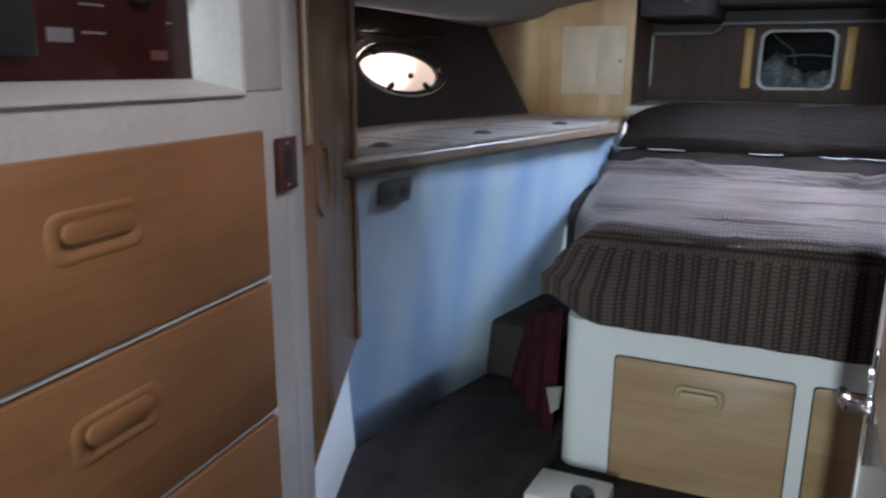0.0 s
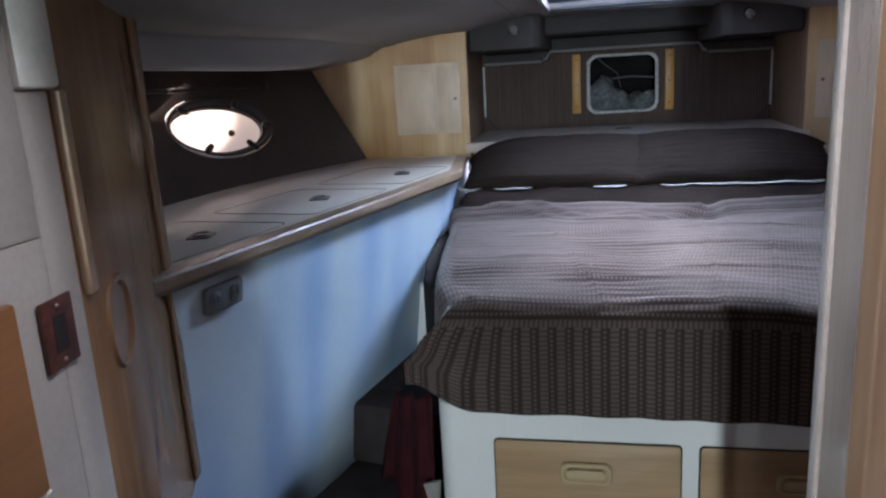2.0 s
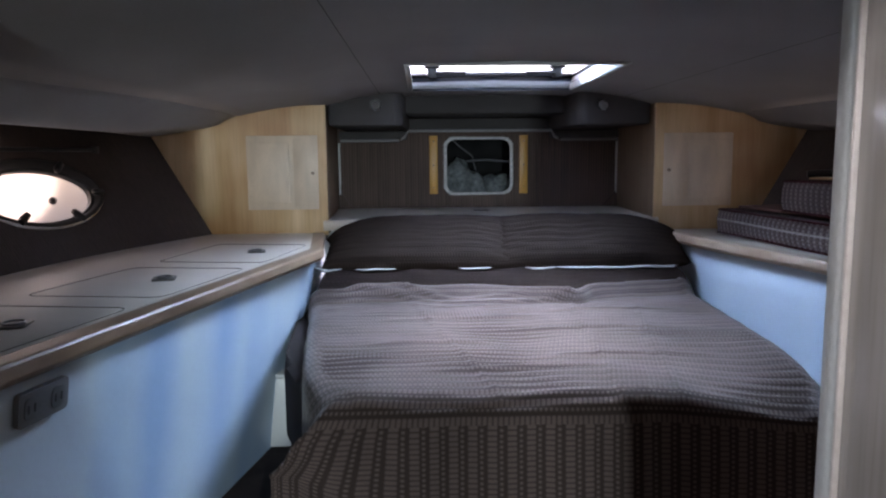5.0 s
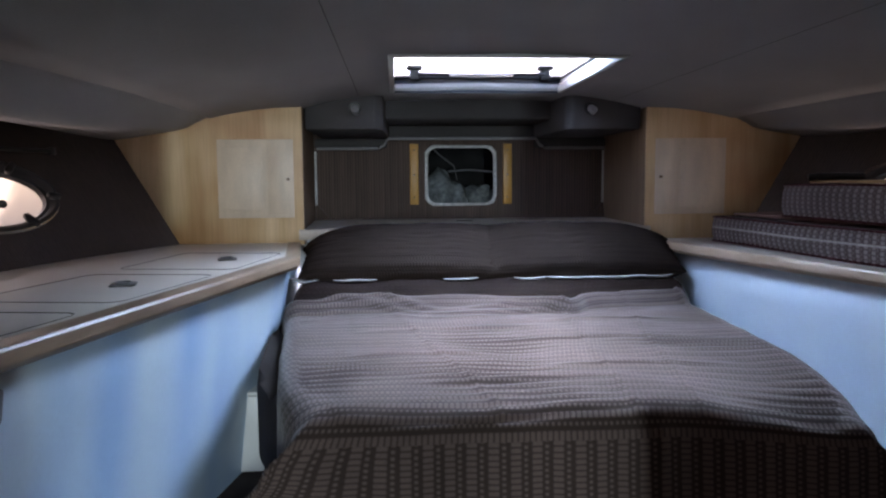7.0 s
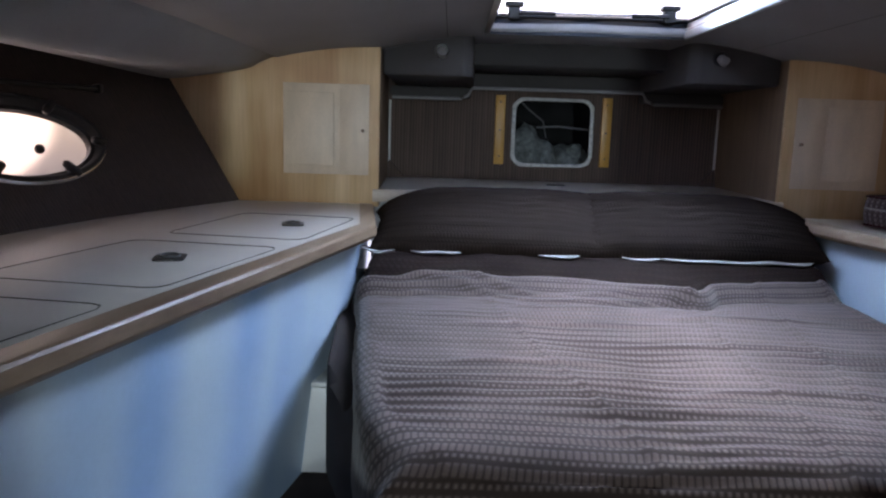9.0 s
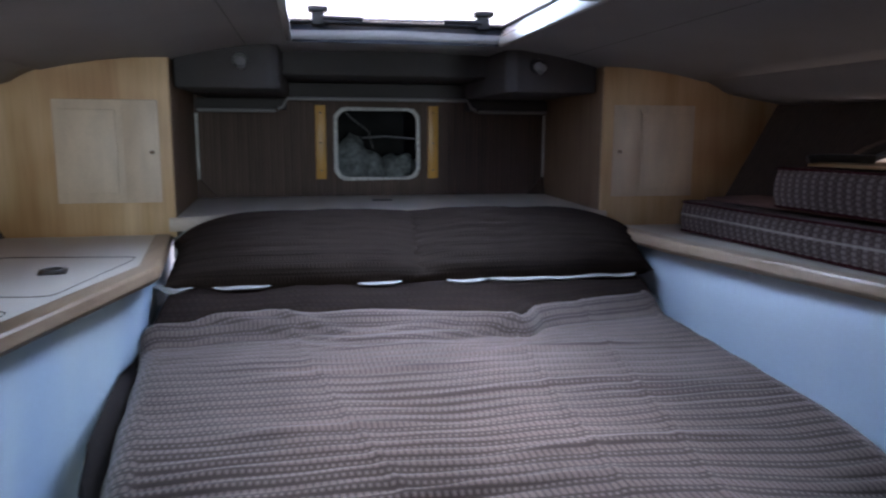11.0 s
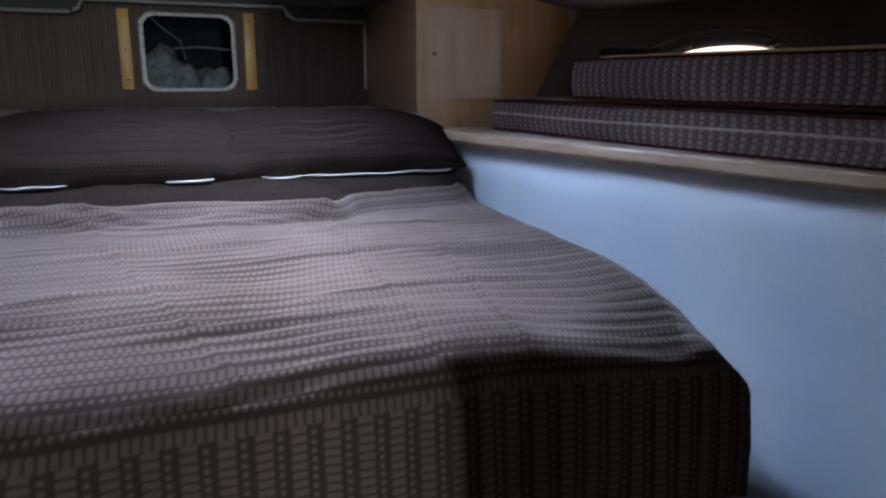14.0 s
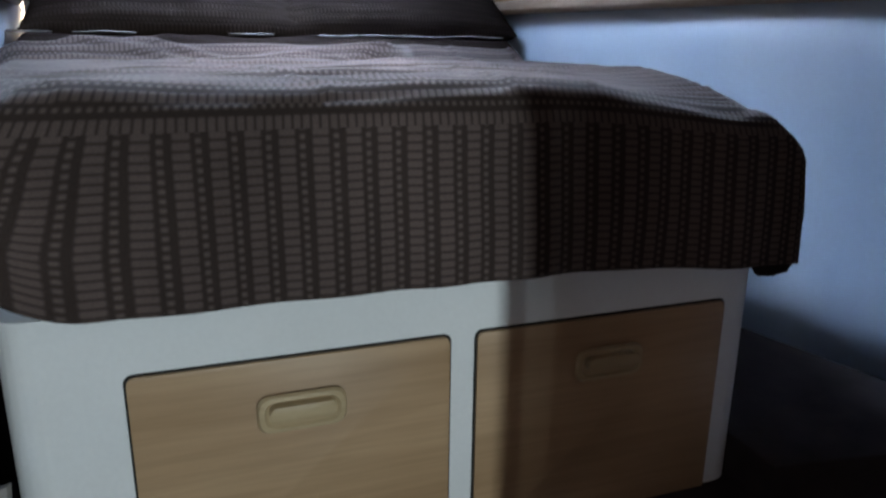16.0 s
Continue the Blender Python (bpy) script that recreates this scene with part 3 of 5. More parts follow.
# corner cabinets of maple panels beside the shelf
def corner_cabinet(side):
    y0 = 4.28
    root = thing("corner_cabinet", (side * 0.95, 4.35, 0.96), "pale maple veneer corner cabinet with a small locker door", "cabinet", "corner cabinets")
    xi = side * 0.74
    xo = lambda z: hull_x(side, y0, z) + side * 0.02
    outline = [(xi, y0, 0.99), (xo(0.99), y0, 0.99), (xo(1.44), y0, 1.44), (xo(1.56), y0, 1.56), (xi, y0, 1.64)]
    prism("panel", outline, (0, 0.02, 0), MAPLE, root, 0.003)
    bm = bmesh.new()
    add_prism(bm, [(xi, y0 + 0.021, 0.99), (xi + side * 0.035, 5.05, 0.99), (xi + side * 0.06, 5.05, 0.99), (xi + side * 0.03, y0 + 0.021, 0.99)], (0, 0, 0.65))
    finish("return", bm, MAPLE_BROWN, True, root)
    cx, w = side * 0.935, 0.315
    door = box("door", (cx - w / 2, y0 - 0.006, 1.108), (cx + w / 2, y0 - 0.001, 1.436), PALE_PANEL, root, 0.004)
    px = side * 0.99
    box("raised_panel", (px - 0.10, y0 - 0.013, 1.14), (px + 0.085, y0 - 0.0062, 1.405), PALE_PANEL, door, 0.005)
    box("side_panel", (side * 0.835 - 0.05, y0 - 0.008, 1.122), (side * 0.835 + 0.046, y0 - 0.0062, 1.422), PALE_PANEL, door, 0.003)
    bm = bmesh.new()
    bmesh.ops.create_cone(bm, cap_ends=True, segments=14, radius1=0.007, radius2=0.006, depth=0.012, matrix=Matrix.Translation((side * 0.80, y0 - 0.016, 1.27)) @ Matrix.Rotation(radians(90), 4, "X"))
    finish("catch", bm, MAPLE_BROWN, True, door)
    return root


corner_cabinet(-1)
corner_cabinet(1)

# ceiling: crowned headliner with the hatch opening left free
XS = [-1.12, -1.04, -0.95, -0.85, -0.74, -0.65, -0.55, -0.45, -0.352, 0.0, 0.348, 0.45, 0.55, 0.65, 0.74, 0.85, 0.95, 1.04, 1.12]
YS = [1.55, 2.0, 2.5, 3.0, 3.38, 3.9, 4.265, 4.5, 4.8, 5.12]


def ceil_z(x, y):
    a = abs(x)
    if a <= 0.74:
        return CEIL - 0.07 * (a / 0.74) ** 3
    k = (a - 0.74) / 0.38
    return CEIL - 0.07 - 0.047 * k * k - 0.03 * ease((3.6 - y) / 1.4) * ease(k)


skip = {(i, j) for i in (4, 5) for j in (8, 9)}
ceiling = grid_mesh("ceiling", [[(x, y, ceil_z(x, y)) for x in XS] for y in YS], HEADLINER, skip=skip)
md = ceiling.modifiers.new("thickness", "SOLIDIFY")
md.thickness, md.offset = 0.03, 0
structure(ceiling, "dark grey fabric headliner")


def soffit(side, name):
    rows = []
    for y in np.linspace(1.5, 4.29, 30):
        k = ease((y - 3.35) / 0.94)
        roll = [(1.10, 1.537), (1.16, 1.515), (1.22, 1.480), (1.265, 1.452), (1.295, 1.436), (1.32, 1.430), (1.345, 1.432), (1.37, 1.442), (1.45, 1.46), (1.62, 1.47)]
        flat = [(1.10, 1.537), (1.14, 1.526), (1.18, 1.508), (1.21, 1.49), (1.25, 1.479), (1.29, 1.472), (1.33, 1.466), (1.37, 1.46), (1.45, 1.447), (1.52, 1.44)]
        row = [Vector((side * (a[0] * (1 - k) + b[0] * k), y, a[1] * (1 - k) + b[1] * k)) for a, b in zip(roll, flat)]
        for p in row:
            p.z -= 0.03 * ease((3.6 - y) / 1.4) * ease((1.34 - abs(p.x)) / 0.22)
        row.append(Vector((hull_x(side, y, 1.5) + side * 0.02, y, 1.5)))
        rows.append(row)
    ob = grid_mesh(name, rows, HEADLINER_ROLL)
    md = ob.modifiers.new("thickness", "SOLIDIFY")
    md.thickness, md.offset = 0.01, 0
    structure(ob, "grey padded fabric roll along the deck edge")
    return ob


soffit(-1, "ceiling_roll_port")
soffit(1, "ceiling_roll_starboard")
tagged(tube("seam", [(-0.5, y, ceil_z(0.5, y) - 0.0152) for y in np.linspace(1.6, 4.3, 12)], 0.0012, SEAM), "stitched seam in the grey headliner", kind="structure")
tagged(tube("seam", [(0.6, y, ceil_z(0.6, y) - 0.0152) for y in np.linspace(1.6, 4.3, 12)], 0.0012, SEAM), "stitched seam in the grey headliner", kind="structure")


# padded valance over the shelf with two reading lamps
def valance():
    root = thing("valance", (0, 4.6, 1.47), "dark grey padded valance boxes above the headboard shelf", "valance")
    for s in (-1, 1):
        bm = bmesh.new()
        add_prism(bm, [(s * 0.735, 4.34, 1.478), (s * 0.43, 4.34, 1.478), (s * 0.40, 4.38, 1.478), (s * 0.375, 5.04, 1.478), (s * 0.735, 5.04, 1.478)], (0, 0, 0.16), 0.014)
        finish("pod", bm, VALANCE, True, root)
        box("lip", (min(s * 0.39, s * 0.76), 4.96, 1.43), (max(s * 0.39, s * 0.76), 5.04, 1.477), VALANCE, root, 0.012)
    box("middle", (-0.41, 4.62, 1.545), (0.41, 5.04, 1.66), VALANCE, root, 0.02)
    box("header", (-0.41, 4.97, 1.478), (0.41, 5.04, 1.543), VALANCE, root, 0.012)
    top = [(-0.75, 4.952, 1.425), (-0.44, 4.952, 1.425), (-0.405, 4.952, 1.44), (-0.385, 4.952, 1.475), (0.385, 4.952, 1.475), (0.405, 4.952, 1.44), (0.44, 4.952, 1.425), (0.75, 4.952, 1.425)]
    tube("piping", top, 0.008, HEADLINER, root)
    for x in (-0.765, 0.765):
        tube("trim", [(x, 5.03, 1.13), (x, 5.03, 1.30), (x, 5.03, 1.415)], 0.006, WHITE_TRIM, root)
    for x in (-0.43, 0.43):
        bm = bmesh.new()
        bmesh.ops.create_uvsphere(bm, u_segments=10, v_segments=6, radius=0.008, matrix=Matrix.Translation((x, 4.946, 1.43)))
        finish("screw_cap", bm, CHROME, True, root)


valance()


def reading_lamp(x):
    root = thing("reading_lamp", (x, 4.34, 1.57), "small chrome swivel reading lamp on the valance", "lamp", "reading lamps")
    bm = bmesh.new()
    bmesh.ops.create_cone(bm, cap_ends=True, segments=24, radius1=0.027, radius2=0.023, depth=0.012, matrix=Matrix.Translation((x, 4.334, 1.572)) @ Matrix.Rotation(radians(90), 4, "X"))
    finish("base", bm, BLACK, True, root)
    bm = bmesh.new()
    bmesh.ops.create_uvsphere(bm, u_segments=20, v_segments=12, radius=0.017, matrix=Matrix.Translation((x, 4.32, 1.567)))
    finish("head", bm, SATIN, True, root)
    bm = bmesh.new()
    bmesh.ops.create_cone(bm, cap_ends=True, segments=20, radius1=0.013, radius2=0.015, depth=0.026, matrix=Matrix.Translation((x + 0.004, 4.302, 1.557)) @ Matrix.Rotation(radians(65), 4, "X"))
    finish("shade", bm, SATIN, True, root)


reading_lamp(-0.52)
reading_lamp(0.505)


# deck hatch
def hatch():
    root = thing("deck_hatch", (0, 3.87, 1.63), "closed domed acrylic deck hatch with grey flared frame and black hinges", "hatch")
    lo = [(-0.352, 3.38), (0.344, 3.38), (0.344, 4.265), (-0.352, 4.265)]
    hi = [(-0.375, 3.37), (0.372, 3.37), (0.372, 4.315), (-0.375, 4.315)]
    rows = []
    for k, z in ((0.0, 1.628), (0.04, 1.632), (0.12, 1.648), (1.0, 1.698)):
        rows.append([Vector((a[0] + (b[0] - a[0]) * k, a[1] + (b[1] - a[1]) * k, z)) for a, b in zip(lo, hi)])
    rows.insert(0, [Vector((x * 1.05, 3.85 + (y - 3.85) * 1.05, 1.631)) for x, y in lo])
    for k, (nm, mt) in enumerate((("coaming_near", GREY_PAINT), ("coaming_side", GREY_PAINT), ("coaming_far", COAMING_SHADED), ("coaming_side", GREY_PAINT))):
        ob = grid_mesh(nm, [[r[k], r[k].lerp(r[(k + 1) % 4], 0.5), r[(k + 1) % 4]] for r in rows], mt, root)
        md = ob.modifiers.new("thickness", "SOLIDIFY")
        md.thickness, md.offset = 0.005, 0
    # low black lip that carries the domed pane
    bm = bmesh.new()
    for a, b in (((-0.43, 4.31, 1.699), (0.43, 4.38, 1.707)), ((-0.43, 3.34, 1.699), (0.43, 3.405, 1.707)), ((-0.43, 3.4051, 1.699), (-0.38, 4.3099, 1.707)), ((0.38, 3.4051, 1.699), (0.43, 4.3099, 1.707))):
        add_box(bm, a, b, 0.002)
    finish("frame", bm, BLACK, True, root)
    dome = []
    for grow, z in ((0.0, 1.709), (-0.012, 1.745), (-0.03, 1.768), (-0.07, 1.782), (-0.2, 1.79), (-0.32, 1.792)):
        dome.append([Vector((x * (0.42 + grow), 3.86 + y * (0.51 + grow), z)) for x, y in rounded(2.0, 2.0, 0.16)])
    bm = bmesh.new()
    rings = [[bm.verts.new(p) for p in r] for r in dome]
    for r, q in zip(rings, rings[1:]):
        for i in range(len(r)):
            bm.faces.new([r[i], r[(i + 1) % len(r)], q[(i + 1) % len(r)], q[i]])
    bm.faces.new(rings[-1])
    pane = finish("pane", bm, GLASS, True, root)
    md = pane.modifiers.new("thickness", "SOLIDIFY")
    md.thickness, md.offset = 0.004, 1
    pane.visible_shadow = False
    for x in (-0.265, 0.29):
        bm = bmesh.new()
        add_box(bm, (x - 0.02, 4.262, 1.68), (x + 0.02, 4.31, 1.738), 0.006)
        add_box(bm, (x - 0.033, 4.25, 1.722), (x + 0.033, 4.30, 1.74), 0.006)
        finish("hinge", bm, BLACK, True, root)
    tube("stay", [(-0.25, 4.255, 1.702), (-0.12, 4.255, 1.701)], 0.008, BLACK, root)
    tube("stay", [(0.15, 4.255, 1.701), (0.28, 4.255, 1.702)], 0.008, BLACK, root)
    tube("rod", [(-0.25, 4.255, 1.702), (0.28, 4.255, 1.702)], 0.006, CHROME, root)
    tube("gasket", [(0.366, 3.42, 1.695), (0.366, 4.29, 1.695), (0.36, 4.298, 1.695), (-0.36, 4.298, 1.695), (-0.366, 4.29, 1.695), (-0.366, 3.42, 1.695)], 0.0075, BLACK, root)


hatch()


# oval portholes
def porthole(side):
    o, along, up, inward = hull_frame(side)
    root = thing("porthole", o, "oval porthole with dark rim, bright hazed pane and small dogs", "porthole", "portholes")

    def ring(a, b, d):
        return [o + along * (a * math.cos(t)) + up * (b * math.sin(t)) + inward * d for t in np.linspace(0, 2 * math.pi, 48, endpoint=False)]
    grid_mesh("flange", [ring(PORT_A + 0.022, PORT_B + 0.022, -0.002), ring(PORT_A + 0.02, PORT_B + 0.02, 0.009), ring(PORT_A + 0.012, PORT_B + 0.012, 0.012)], CHROME, root, closed=True)
    grid_mesh("rim", [ring(PORT_A + 0.012, PORT_B + 0.012, 0.012), ring(PORT_A + 0.004, PORT_B + 0.004, 0.014), ring(PORT_A - 0.004, PORT_B - 0.004, 0.01), ring(PORT_A - 0.008, PORT_B - 0.008, -0.03)], BLACK, root, closed=True)
    grid_mesh("bezel", [ring(PORT_A - 0.008, PORT_B - 0.008, -0.012), ring(PORT_A - 0.02, PORT_B - 0.018, -0.016), ring(PORT_A - 0.02, PORT_B - 0.018, -0.035)], BLACK, root, closed=True)
    bm = bmesh.new()
    add_prism(bm, ring(PORT_A - 0.006, PORT_B - 0.006, -0.04), inward * 0.006)
    pane = finish("pane", bm, FROST, True, root)
    pane.visible_shadow = False
    for a in (60, 133, 235, 293, 353):
        t = radians(a)
        c = o + along * ((PORT_A - 0.002) * math.cos(t)) + up * ((PORT_B - 0.002) * math.sin(t)) + inward * 0.012
        d = (o - c).normalized()
        bm = bmesh.new()
        add_tube(bm, [c - d * 0.016, c + d * 0.012, c + d * 0.036 + inward * 0.006, c + d * 0.042 + inward * 0.008], [0.011, 0.014, 0.011, 0.004], 10)
        finish("dog", bm, BLACK, True, root)
    bm = bmesh.new()
    bmesh.ops.create_uvsphere(bm, u_segments=12, v_segments=8, radius=0.014, matrix=Matrix.Translation(o + along * 0.06 - up * 0.02 - inward * 0.02))
    finish("knob", bm, BLACK, True, root)
    return root


porthole(-1)
porthole(1)


def curtain_rail(side):
    y0 = PORT[side]
    pts = [Vector((hull_x(side, y, 1.375) - side * 0.02, y, 1.375)) for y in np.linspace(y0 - 0.42, y0 + 0.36, 12)]
    root = thing("curtain_rail", pts[0], "thin black curtain rail above the porthole", "curtain rail", "curtain rails")
    tube("rail", pts, 0.008, BLACK, root)
    for p in (pts[0], pts[-1]):
        box("bracket", p - Vector((0.012, 0.012, 0.012)), p + Vector((0.012, 0.012, 0.014)), BLACK, root, 0.003)


curtain_rail(-1)


# electric outlet on the white panel
def outlet():
    root = thing("outlet", (-1.1, 2.48, 0.84), "grey double power outlet on the white panel", "outlet")
    foot, top = (lambda y: Vector((-lerp_table(FOOT[-1], y), y, 0.09))), (lambda y: Vector((-lerp_table(TOPW[-1], y), y, 0.985)))
    along = (top(2.5).lerp(foot(2.5), 0.11) - top(2.2).lerp(foot(2.2), 0.11)).normalized()
    up = (top(2.35) - foot(2.35)).normalized()
    out = along.cross(up).normalized()
    up = out.cross(along).normalized()
    c = top(2.325).lerp(foot(2.325), 0.097) + out * 0.0115
    m = Matrix(((along.x, up.x, out.x, c.x), (along.y, up.y, out.y, c.y), (along.z, up.z, out.z, c.z), (0, 0, 0, 1)))
    bm = bmesh.new()
    add_prism(bm, [m @ Vector((x, z, 0)) for x, z in rounded(0.13, 0.064, 0.008)], m.to_3x3() @ Vector((0, 0, 0.012)), 0.002)
    finish("plate", bm, OUTLET, True, root)
    for x in (-0.035, 0.035):
        prism("socket", [m @ Vector((x + u, v, 0.011)) for u, v in rounded(0.034, 0.042, 0.012)], m.to_3x3() @ Vector((0, 0, 0.003)), OUTLET_DARK, root, 0.0008)
        for k in (-0.008, 0.008):
            prism("slot", [m @ Vector((x + k + u, v, 0.0141)) for u, v in ((-0.002, -0.008), (0.002, -0.008), (0.002, 0.008), (-0.002, 0.008))], m.to_3x3() @ Vector((0, 0, 0.0006)), BLACK, root, 0.0)


outlet()


# ---- island berth ----
BASE_L, BASE_R, BASE_Y = -0.60, 0.672, 2.61


def pull(root, m, wood_mat, name="handle"):
    """Recessed moulded drawer pull: raised rounded rim round a scooped grip."""
    bm = bmesh.new()
    loops = []
    for (w, h, r, d) in ((0.136, 0.062, 0.02, 0.0), (0.13, 0.056, 0.02, 0.006), (0.116, 0.044, 0.018, 0.007), (0.106, 0.036, 0.016, 0.0015)):
        loops.append([m @ Vector((x, z, d)) for x, z in rounded(w, h, r)])
    vs = [[bm.verts.new(p) for p in lp] for lp in loops]
    for a, b in zip(vs, vs[1:]):
        for k in range(len(a)):
            j = (k + 1) % len(a)
            bm.faces.new([a[k], a[j], b[j], b[k]])
    bm.faces.new(vs[-1])
    add_prism(bm, [m @ Vector((x, z + 0.006, 0.001)) for x, z in rounded(0.1, 0.024, 0.011)], m.to_3x3() @ Vector((0, 0, 0.017)), 0.006)
    return finish(name, bm, wood_mat, True, root)


def berth():
    root = thing("berth_base", (0, 3.3, 0), "white painted island berth base with two wooden drawers", "bed base")
    # front rounded at its corners, sides running back
    out = []
    for cx, sgn in ((BASE_R, 1), (BASE_L, -1)):
        arc = [(cx - sgn * 0.05 + sgn * 0.05 * math.sin(radians(a)), BASE_Y + 0.05 - 0.05 * math.cos(radians(a))) for a in range(0, 91, 15)]
        out += arc if sgn > 0 else []
        if sgn > 0:
            out += [(0.72, 4.35), (-0.70, 4.35)]
        else:
            out += list(reversed(arc))
    prism("body", [(x, y, 0.0) for x, y in out], (0, 0, 0.50), WHITE, root, 0.004)
    for x0, x1 in ((-0.44, 0.043), (0.092, 0.59)):
        cx, w = (x0 + x1) / 2, x1 - x0
        m = Matrix.Translation((cx, BASE_Y, 0.195)) @ Matrix.Rotation(radians(90), 4, "X")
        bm = bmesh.new()
        add_prism(bm, [m @ Vector((x, z, -0.01)) for x, z in rounded(w + 0.008, 0.425, 0.014)], (0, -0.0115, 0), 0.0)
        finish("drawer_gap", bm, SEAM, True, root)
        bm = bmesh.new()
        add_prism(bm, [m @ Vector((x, z, -0.004)) for x, z in rounded(w, 0.417, 0.012)], (0, -0.011, 0), 0.004)
        drawer = finish("drawer", bm, BED_WOOD, True, root)
        hm = Matrix.Translation((cx, BASE_Y - 0.0155, 0.32)) @ Matrix.Rotation(radians(90), 4, "X")
        pull(drawer, hm, HANDLE_WOOD)


berth()

TOP = 0.79


def side_x(side, y):
    """Half outline of the mattress from foot to head."""
    if side > 0:
        return lerp_table([(2.5, 0.592), (2.62, 0.672), (2.85, 0.704), (3.1, 0.71), (3.4, 0.728), (3.8, 0.757), (4.4, 0.785)], y)
    return 0.025 - lerp_table([(2.5, 0.565), (2.62, 0.605), (2.85, 0.655), (3.2, 0.705), (3.8, 0.762), (4.4, 0.79)], y)


def head_shift(x):
    """How far the rumpled head edge of the bedspread has slid from its straight line."""
    return lerp_table([(-0.78, -0.12), (-0.62, -0.13), (-0.5, -0.1), (-0.35, -0.075), (-0.15, -0.07), (0.05, -0.12), (0.15, -0.17), (0.22, -0.22), (0.25, -0.2), (0.3, -0.12), (0.45, -0.06), (0.65, 0.03), (0.82, 0.08)], x) + 0.012 * noise.noise((x * 7, 3, 1))


def mattress():
    bm = bmesh.new()
    ys = np.linspace(2.68, 4.41, 14)
    # widened past the bedspread so the dark sheet stands for the shaded gaps
    out = [(side_x(1, y) - 0.04 + 0.1 * ease((y - 3.1) / 0.4), y, 0.502) for y in ys] + [(side_x(-1, y) + 0.04 - 0.105 * ease((y - 2.75) / 0.3), y, 0.502) for y in reversed(ys)]
    add_prism(bm, out, (0, 0, 0.235), 0.03)
    return tagged(finish("mattress", bm, SHEET), "thick mattress in a dark brown fitted sheet, widened for the shaded gaps beside it", "mattress")


mattress()


def quilt():
    """Bedspread: lies on the mattress, rolls over the foot and both sides and hangs."""
    NV, NU = 190, 150
    Y_HEAD, Y_FOOT, R, DROP, SIDE = 3.83, 2.535, 0.085, 0.195, 0.16
    flat = Y_HEAD - (Y_FOOT + R)
    arc = R * math.pi / 2
    total_v = flat + arc + DROP
    rows, uvs = [], []
    seam = round(NV * (flat + 0.75 * arc) / total_v)
    for i in range(NV + 1):
        v = total_v * i / NV
        # height and y of the middle line
        if v < flat:
            y, dz, hang = Y_HEAD - v, 0.0, 0.0
        elif v < flat + arc:
            a = (v - flat) / R
            y, dz, hang = Y_FOOT + R - R * math.sin(a), -R * (1 - math.cos(a)), a / (math.pi / 2)
        else:
            y, dz, hang = Y_FOOT - 0.012 * (v - flat - arc) / DROP, -R - (v - flat - arc), 1.0
        yc = max(y, Y_FOOT)
        half = (side_x(1, yc) - side_x(-1, yc)) / 2
        mid = (side_x(1, yc) + side_x(-1, yc)) / 2
        row, uvrow = [], []
        width = half + SIDE
        for j in range(NU + 1):
            u = -width + 2 * width * j / NU
            s, a = (1 if u > 0 else -1), abs(u)
            rs = 0.045 + 0.05 * ease((2.78 - yc) / 0.25)
            fl = half - rs
            if a <= fl:
                x, ds = u, 0.0
            elif a <= fl + rs * math.pi / 2:
                q = (a - fl) / rs
                x, ds = s * (fl + rs * math.sin(q)), -rs * (1 - math.cos(q))
            else:
                over = a - fl - rs * math.pi / 2
                x, ds = s * (half + 0.05 * over), -rs - over
            z = TOP + 0.012
            if hang > 0:
                # the corner hangs as one fold: the side's drop lies into the foot's drop
                z += min(dz, ds) if abs(ds) > 0 else dz
                if abs(ds) > 0:
                    x += s * (0.036 if s > 0 else 0.022) * hang * min(1.0, -ds / 0.1)
                if s < 0:
                    # the port corner swings out in a loose flap with a rounded hem
                    k = ease((a - fl + 0.12) / 0.2)
                    x -= 0.075 * k * hang * min(1.0, -dz / 0.2)
                    z += 0.075 * ease((a - fl + 0.03) / 0.14) * ease((-dz - 0.1) / 0.17)
            else:
                z += ds
            slip = head_shift(x) * ease(1 - v / 0.4)
            p = Vector((mid + x, y + slip, z))
            p.z += 0.04 * ease((y - 3.7) / 0.12)
            p.z -= 0.058 * ease((x - 0.12) / 0.46) * ease((3.06 - y) / 0.52) * (1 - 0.6 * hang)
            # wrinkles across the bed, and folds in the hanging parts
            cross = 0.0042 * math.sin(y * 150 + 6 * noise.noise((x * 1.5, y * 3, 0))) * max(0, noise.noise((x * 2.5 + 4, y * 4, 2))) * 2
            broad = 0.009 * noise.noise((x * 2.2, y * 2.4, 7)) + 0.004 * noise.noise((x * 7, y * 9, 1))
            if hang < 0.5 and a < fl:
                p.z += cross + broad
                # rumpled ridge below the top hem
                yr = 3.59 - 0.04 * x + 0.09 * ease((-0.2 - x) / 0.3) + 0.015 * noise.noise((x * 3, 1, 4))
                k = ease((0.235 - x) / 0.03) * ease((x + 0.7) / 0.15) * (0.75 + 0.25 * math.sin(x * 9 + 1))
                d = p.y - yr
                p.z += k * 0.014 * math.exp(-(max(d, 0) / 0.06) ** 2 - (min(d, 0) / 0.012) ** 2)
                p.z += 0.01 * ease((0.1 - x) / 0.1) * ease((x + 0.6) / 0.2) * math.exp(-(max(d - 0.055, 0) / 0.03) ** 2 - (min(d - 0.055, 0) / 0.013) ** 2)
                p.z += 0.012 * math.exp(-((d + 0.07) / 0.012) ** 2) * k * max(0, noise.noise((x * 3, 0, 9)) + 0.3)
